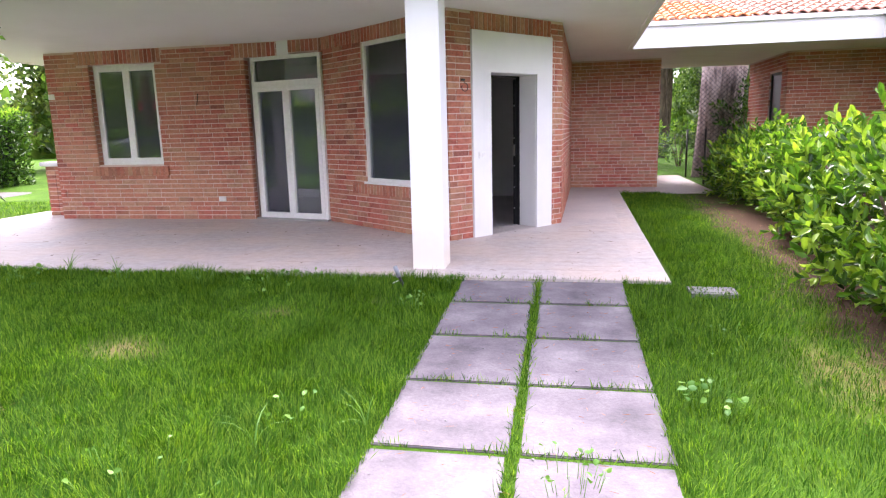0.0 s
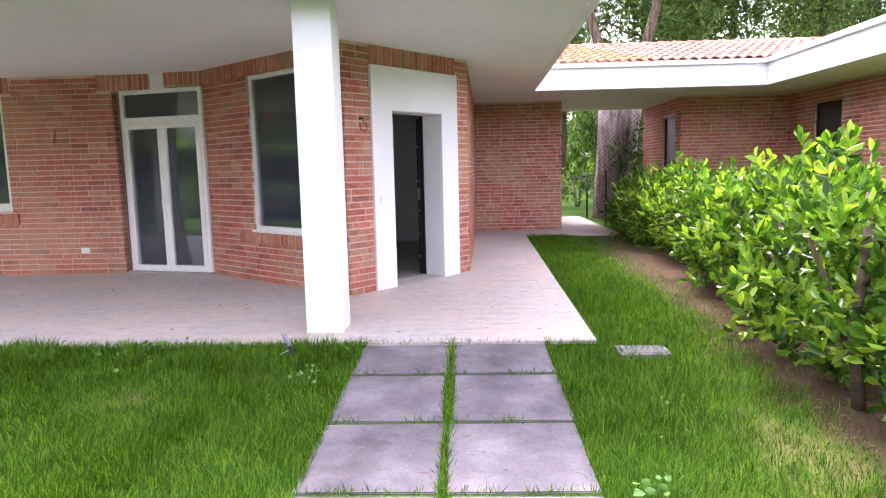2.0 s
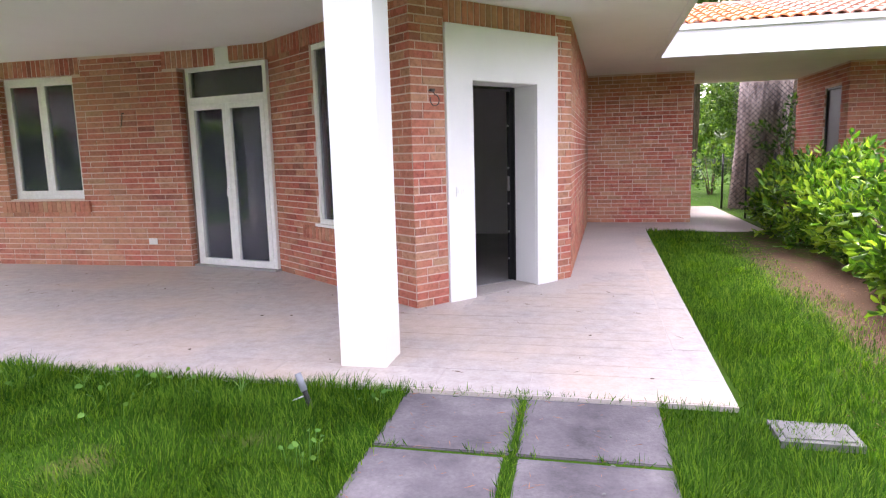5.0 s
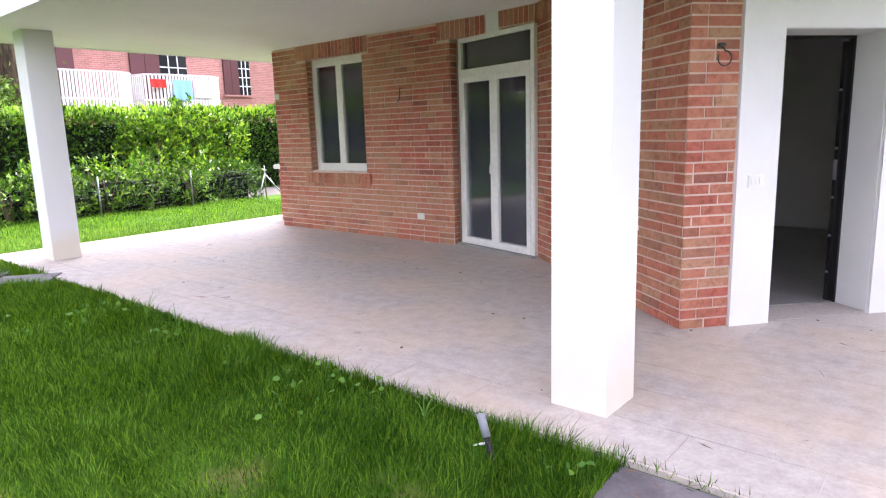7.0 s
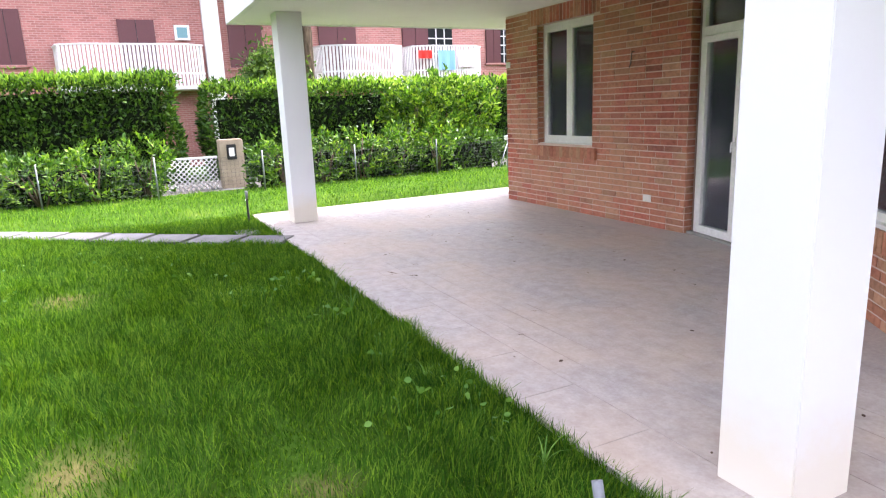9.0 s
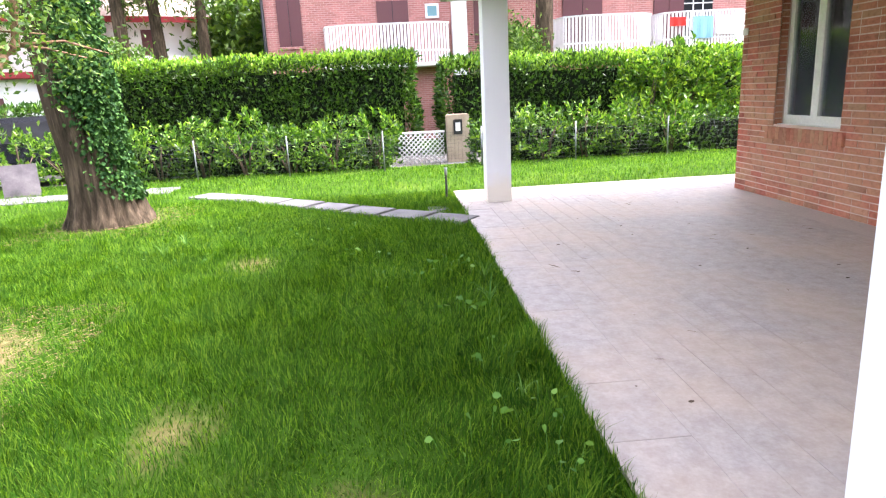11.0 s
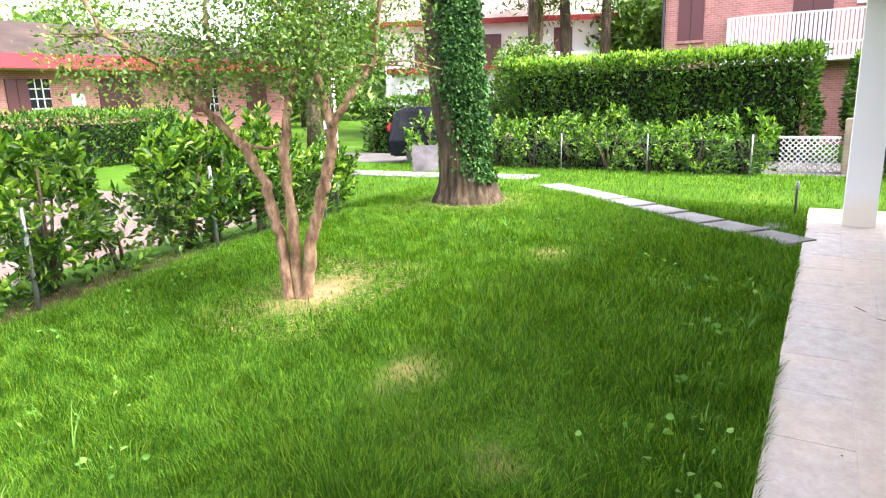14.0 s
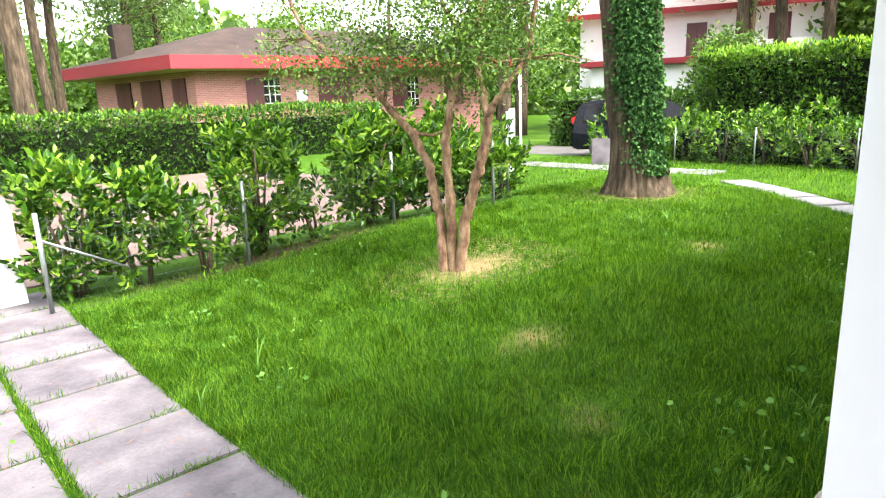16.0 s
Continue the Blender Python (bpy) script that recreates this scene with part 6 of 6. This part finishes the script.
for k, (x, y, n, h) in enumerate([(-4.65, 6.0, 18, 0.3), (-5.9, 3.0, 14, 0.28), (-1.05, 3.0, 5, 0.32), (1.95, 3.3, 4, 0.38), (-2.6, 5.9, 8, 0.2), (-6.3, 3.1, 12, 0.25), (-1.5, 5.95, 7, 0.2), (-3.6, 5.95, 6, 0.18), (-0.95, 1.9, 8, 0.2), (0.75, 2.3, 5, 0.2), (-4.05, 5.95, 16, 0.28), (-0.55, 3.27, 5, 0.28)]):
    tuft(x, y, n, h, 600 + k)


def joint_grass():
    rng = np.random.default_rng(14)
    P = []
    for k in range(9):
        y = 6.25 - 0.78 * k - 0.768
        n = 260
        x = rng.uniform(-0.5, 0.98, n)
        keep = np.array([noise.noise((v * 3, k * 5.0, 0)) for v in x]) > -0.12
        P.append(np.stack([x[keep], y + rng.normal(size=keep.sum()) * 0.014], axis=1))
    yc = rng.uniform(-0.6, 6.2, 2600)
    P.append(np.stack([0.225 + rng.normal(size=2600) * 0.02, yc], axis=1))
    for x0 in (-0.52, 1.0):
        P.append(np.stack([x0 + rng.normal(size=900) * 0.02, rng.uniform(0, 6.25, 900)], axis=1))
    ys = np.full(1500, 6.16) + rng.normal(size=1500) * 0.01
    P.append(np.stack([rng.uniform(-9.5, 1.4, 1500), ys], axis=1))
    P = np.concatenate(P)
    base = np.stack([P[:, 0], P[:, 1], gz(P[:, 0], P[:, 1])], axis=1)
    w = rng.normal(size=base.shape) * 0.45 + np.array([0, 0, 1.0])
    leaves_of("joint_grass", base, w, rng.uniform(0.03, 0.085, len(base)), rng.uniform(0.003, 0.006, len(base)), bpy.data.materials["grass_blade"], rng, label="grass growing in the paving joints and along the terrace", category="grass", kind="stuff", fold=0.1)


joint_grass()


def litter(name, count, area, size, material, label, category, seed, z=None):
    rng = np.random.default_rng(seed)
    x0, x1, y0, y1 = area
    P = np.stack([rng.uniform(x0, x1, count), rng.uniform(y0, y1, count)], axis=1)
    zz = gz(P[:, 0], P[:, 1]) + 0.02 if z is None else np.full(count, z)
    a = rng.uniform(0, 6.28, count)
    w = np.stack([np.cos(a), np.sin(a), rng.normal(size=count) * 0.05], axis=1)
    l = rng.uniform(0.5, 1.5, count) * size
    leaves_of(name, np.stack([P[:, 0], P[:, 1], zz], axis=1), w, l, np.maximum(0.003, l * 0.06), material, rng, label=label, category=category, kind="stuff", fold=0.3)


litter("pine_needles", 60, (-9.2, 1.3, 6.4, 9.5), 0.09, plain("brown_needles", (0.16, 0.11, 0.08), 0.9), "brown pine needles scattered over the terrace", "litter", 41, 0.004)
litter("needle_litter", 500, (-0.5, 0.98, -0.3, 6.2), 0.05, plain("rust_needles", (0.3, 0.13, 0.06), 0.9), "rust-brown pine needles on the paving", "litter", 42)
litter("straw_litter", 2600, (-4.6, -2.6, 1.8, 3.2), 0.06, M_STRAW, "dry straw around the small tree", "litter", 43)
litter("straw_litter", 2200, (-9.2, -7.0, 0.6, 2.6), 0.06, M_STRAW, "dry straw around the ivy tree", "litter", 44)
litter("leaf_litter", 1500, (1.9, 3.6, 2.0, 14.0), 0.05, plain("dead_leaf", (0.25, 0.15, 0.08), 0.9), "dead leaves on the soil below the laurels", "litter", 45)


def chips(name, count, area, size, material, label, seed, z=None):
    """Crumbs, cones and flakes lying about."""
    rng = random.Random(seed)
    bm = bmesh.new()
    for _ in range(count):
        x, y = rng.uniform(*area[:2]), rng.uniform(*area[2:])
        s = size * rng.uniform(0.4, 1.3)
        zz = (float(gz(x, y)) + 0.014 if z is None else z) + s * 0.2
        bmesh.ops.create_icosphere(bm, subdivisions=1, radius=s, matrix=Matrix.Translation((x, y, zz)) @ Euler((0, 0, rng.uniform(0, 6))).to_matrix().to_4x4() @ Matrix.Diagonal((1.3, 0.8, 0.35, 1)))
    tagged(part(name, bm, material), label, "litter", kind="stuff")


chips("paving_crumbs", 110, (-0.5, 0.98, 0.0, 6.2), 0.008, M_PAVING_PALE, "pale crumbs lying on the paving", 51)
chips("terrace_crumbs", 60, (-9.0, 1.2, 6.4, 9.0), 0.011, M_TWIG, "dark crumbs lying on the terrace", 52, 0.0)


# ---- pieces of the terrace ----
def terrace_planks():
    rng = random.Random(61)
    mats = pieces("stone_plank", [(0.455, 0.42, 0.402), (0.47, 0.432, 0.41), (0.445, 0.413, 0.398), (0.462, 0.424, 0.398), (0.452, 0.42, 0.405)], grain=40, rough=0.6, relief=0.12, patch=(0.52, 0.39, 0.27), scorch=0.0)
    joined = pieces("stone_plank_joined", [(0.455, 0.42, 0.402), (0.47, 0.432, 0.41), (0.445, 0.413, 0.398), (0.462, 0.424, 0.398)], island=True, grain=40, rough=0.6, relief=0.12, patch=(0.52, 0.39, 0.27), scorch=0.0)
    meshes, cells = {}, []

    def inside(x, y):
        ok = (-9.3 < x < 1.16 + (y - 6.3) * 0.02 and 6.55 < y < 14.4)
        if x > -8.28 and y > 10.06 and x < -3.4:
            ok = False
        if (x + 0.96) * 0.614 + (y - 8.15) * 0.789 > -0.0 and (x + 0.96) * 0.771 - (y - 8.15) * 0.636 < 0.0 and y > 8.1:
            ok = False
        if y > 9.8 and x < 0.44:
            ok = ok and x < -8.3
        return ok
    y = 6.55
    while y < 14.4:
        x = -9.3 - rng.uniform(0, 0.6)
        while x < 1.4:
            n = 0.6
            a, b = max(x, -9.3), min(x + n, 1.15 + (y - 6.3) * 0.02)
            if b - a > 0.08 and all(inside(px, py) for px in (a + 0.02, b - 0.02) for py in (y + 0.01, y + 0.19)):
                cells.append((a, b - 0.003, y, y + 0.197))
            x += n
        y += 0.2
    for k in range(19):
        cells.append((-9.53 + k * 0.575, -9.53 + k * 0.575 + 0.57, 6.215 - 0.0045 * (k * 0.575), 6.545))
    for k in range(12):
        y = 6.55 + k * 0.62
        cells.append((1.165 + (y - 6.3) * 0.021, 1.385 + (y - 6.3) * 0.021, y, y + 0.614))
        cells.append((-9.53, -9.305, y, y + 0.614))
    cells.sort(key=lambda c: math.hypot((c[0] + c[1]) / 2 - 0.2, c[2] - 6.6))
    for a, b, c, d in cells[:300]:
        key = (round(b - a, 2), round(d - c, 3))
        if key not in meshes:
            me = bpy.data.meshes.new("plank")
            bm = box((0, 0, -0.002), (key[0], key[1], 0.0025))
            bm.to_mesh(me)
            bm.free()
            me.materials.append(mats)
            meshes[key] = me
        ob = new("plank", meshes[key])
        ob.parent = slab
        ob.matrix_basis = pose(a, c, rng.uniform(-0.0008, 0.0008))
    verts, faces = [], []
    for a, b, c, d in cells[300:]:
        k = len(verts)
        verts += [(x, y, z) for z in (-0.002, 0.0025) for x, y in ((a, c), (b, c), (b, d), (a, d))]
        faces += [(k + 4, k + 5, k + 6, k + 7), (k, k + 1, k + 5, k + 4), (k + 1, k + 2, k + 6, k + 5), (k + 2, k + 3, k + 7, k + 6), (k + 3, k, k + 4, k + 7)]
    mesh_of("planks", verts, faces, joined, slab, kind="stuff")


terrace_planks()

# ---- pieces of the walls ----
for job in BRICK_JOBS:
    lay_bricks(*job)
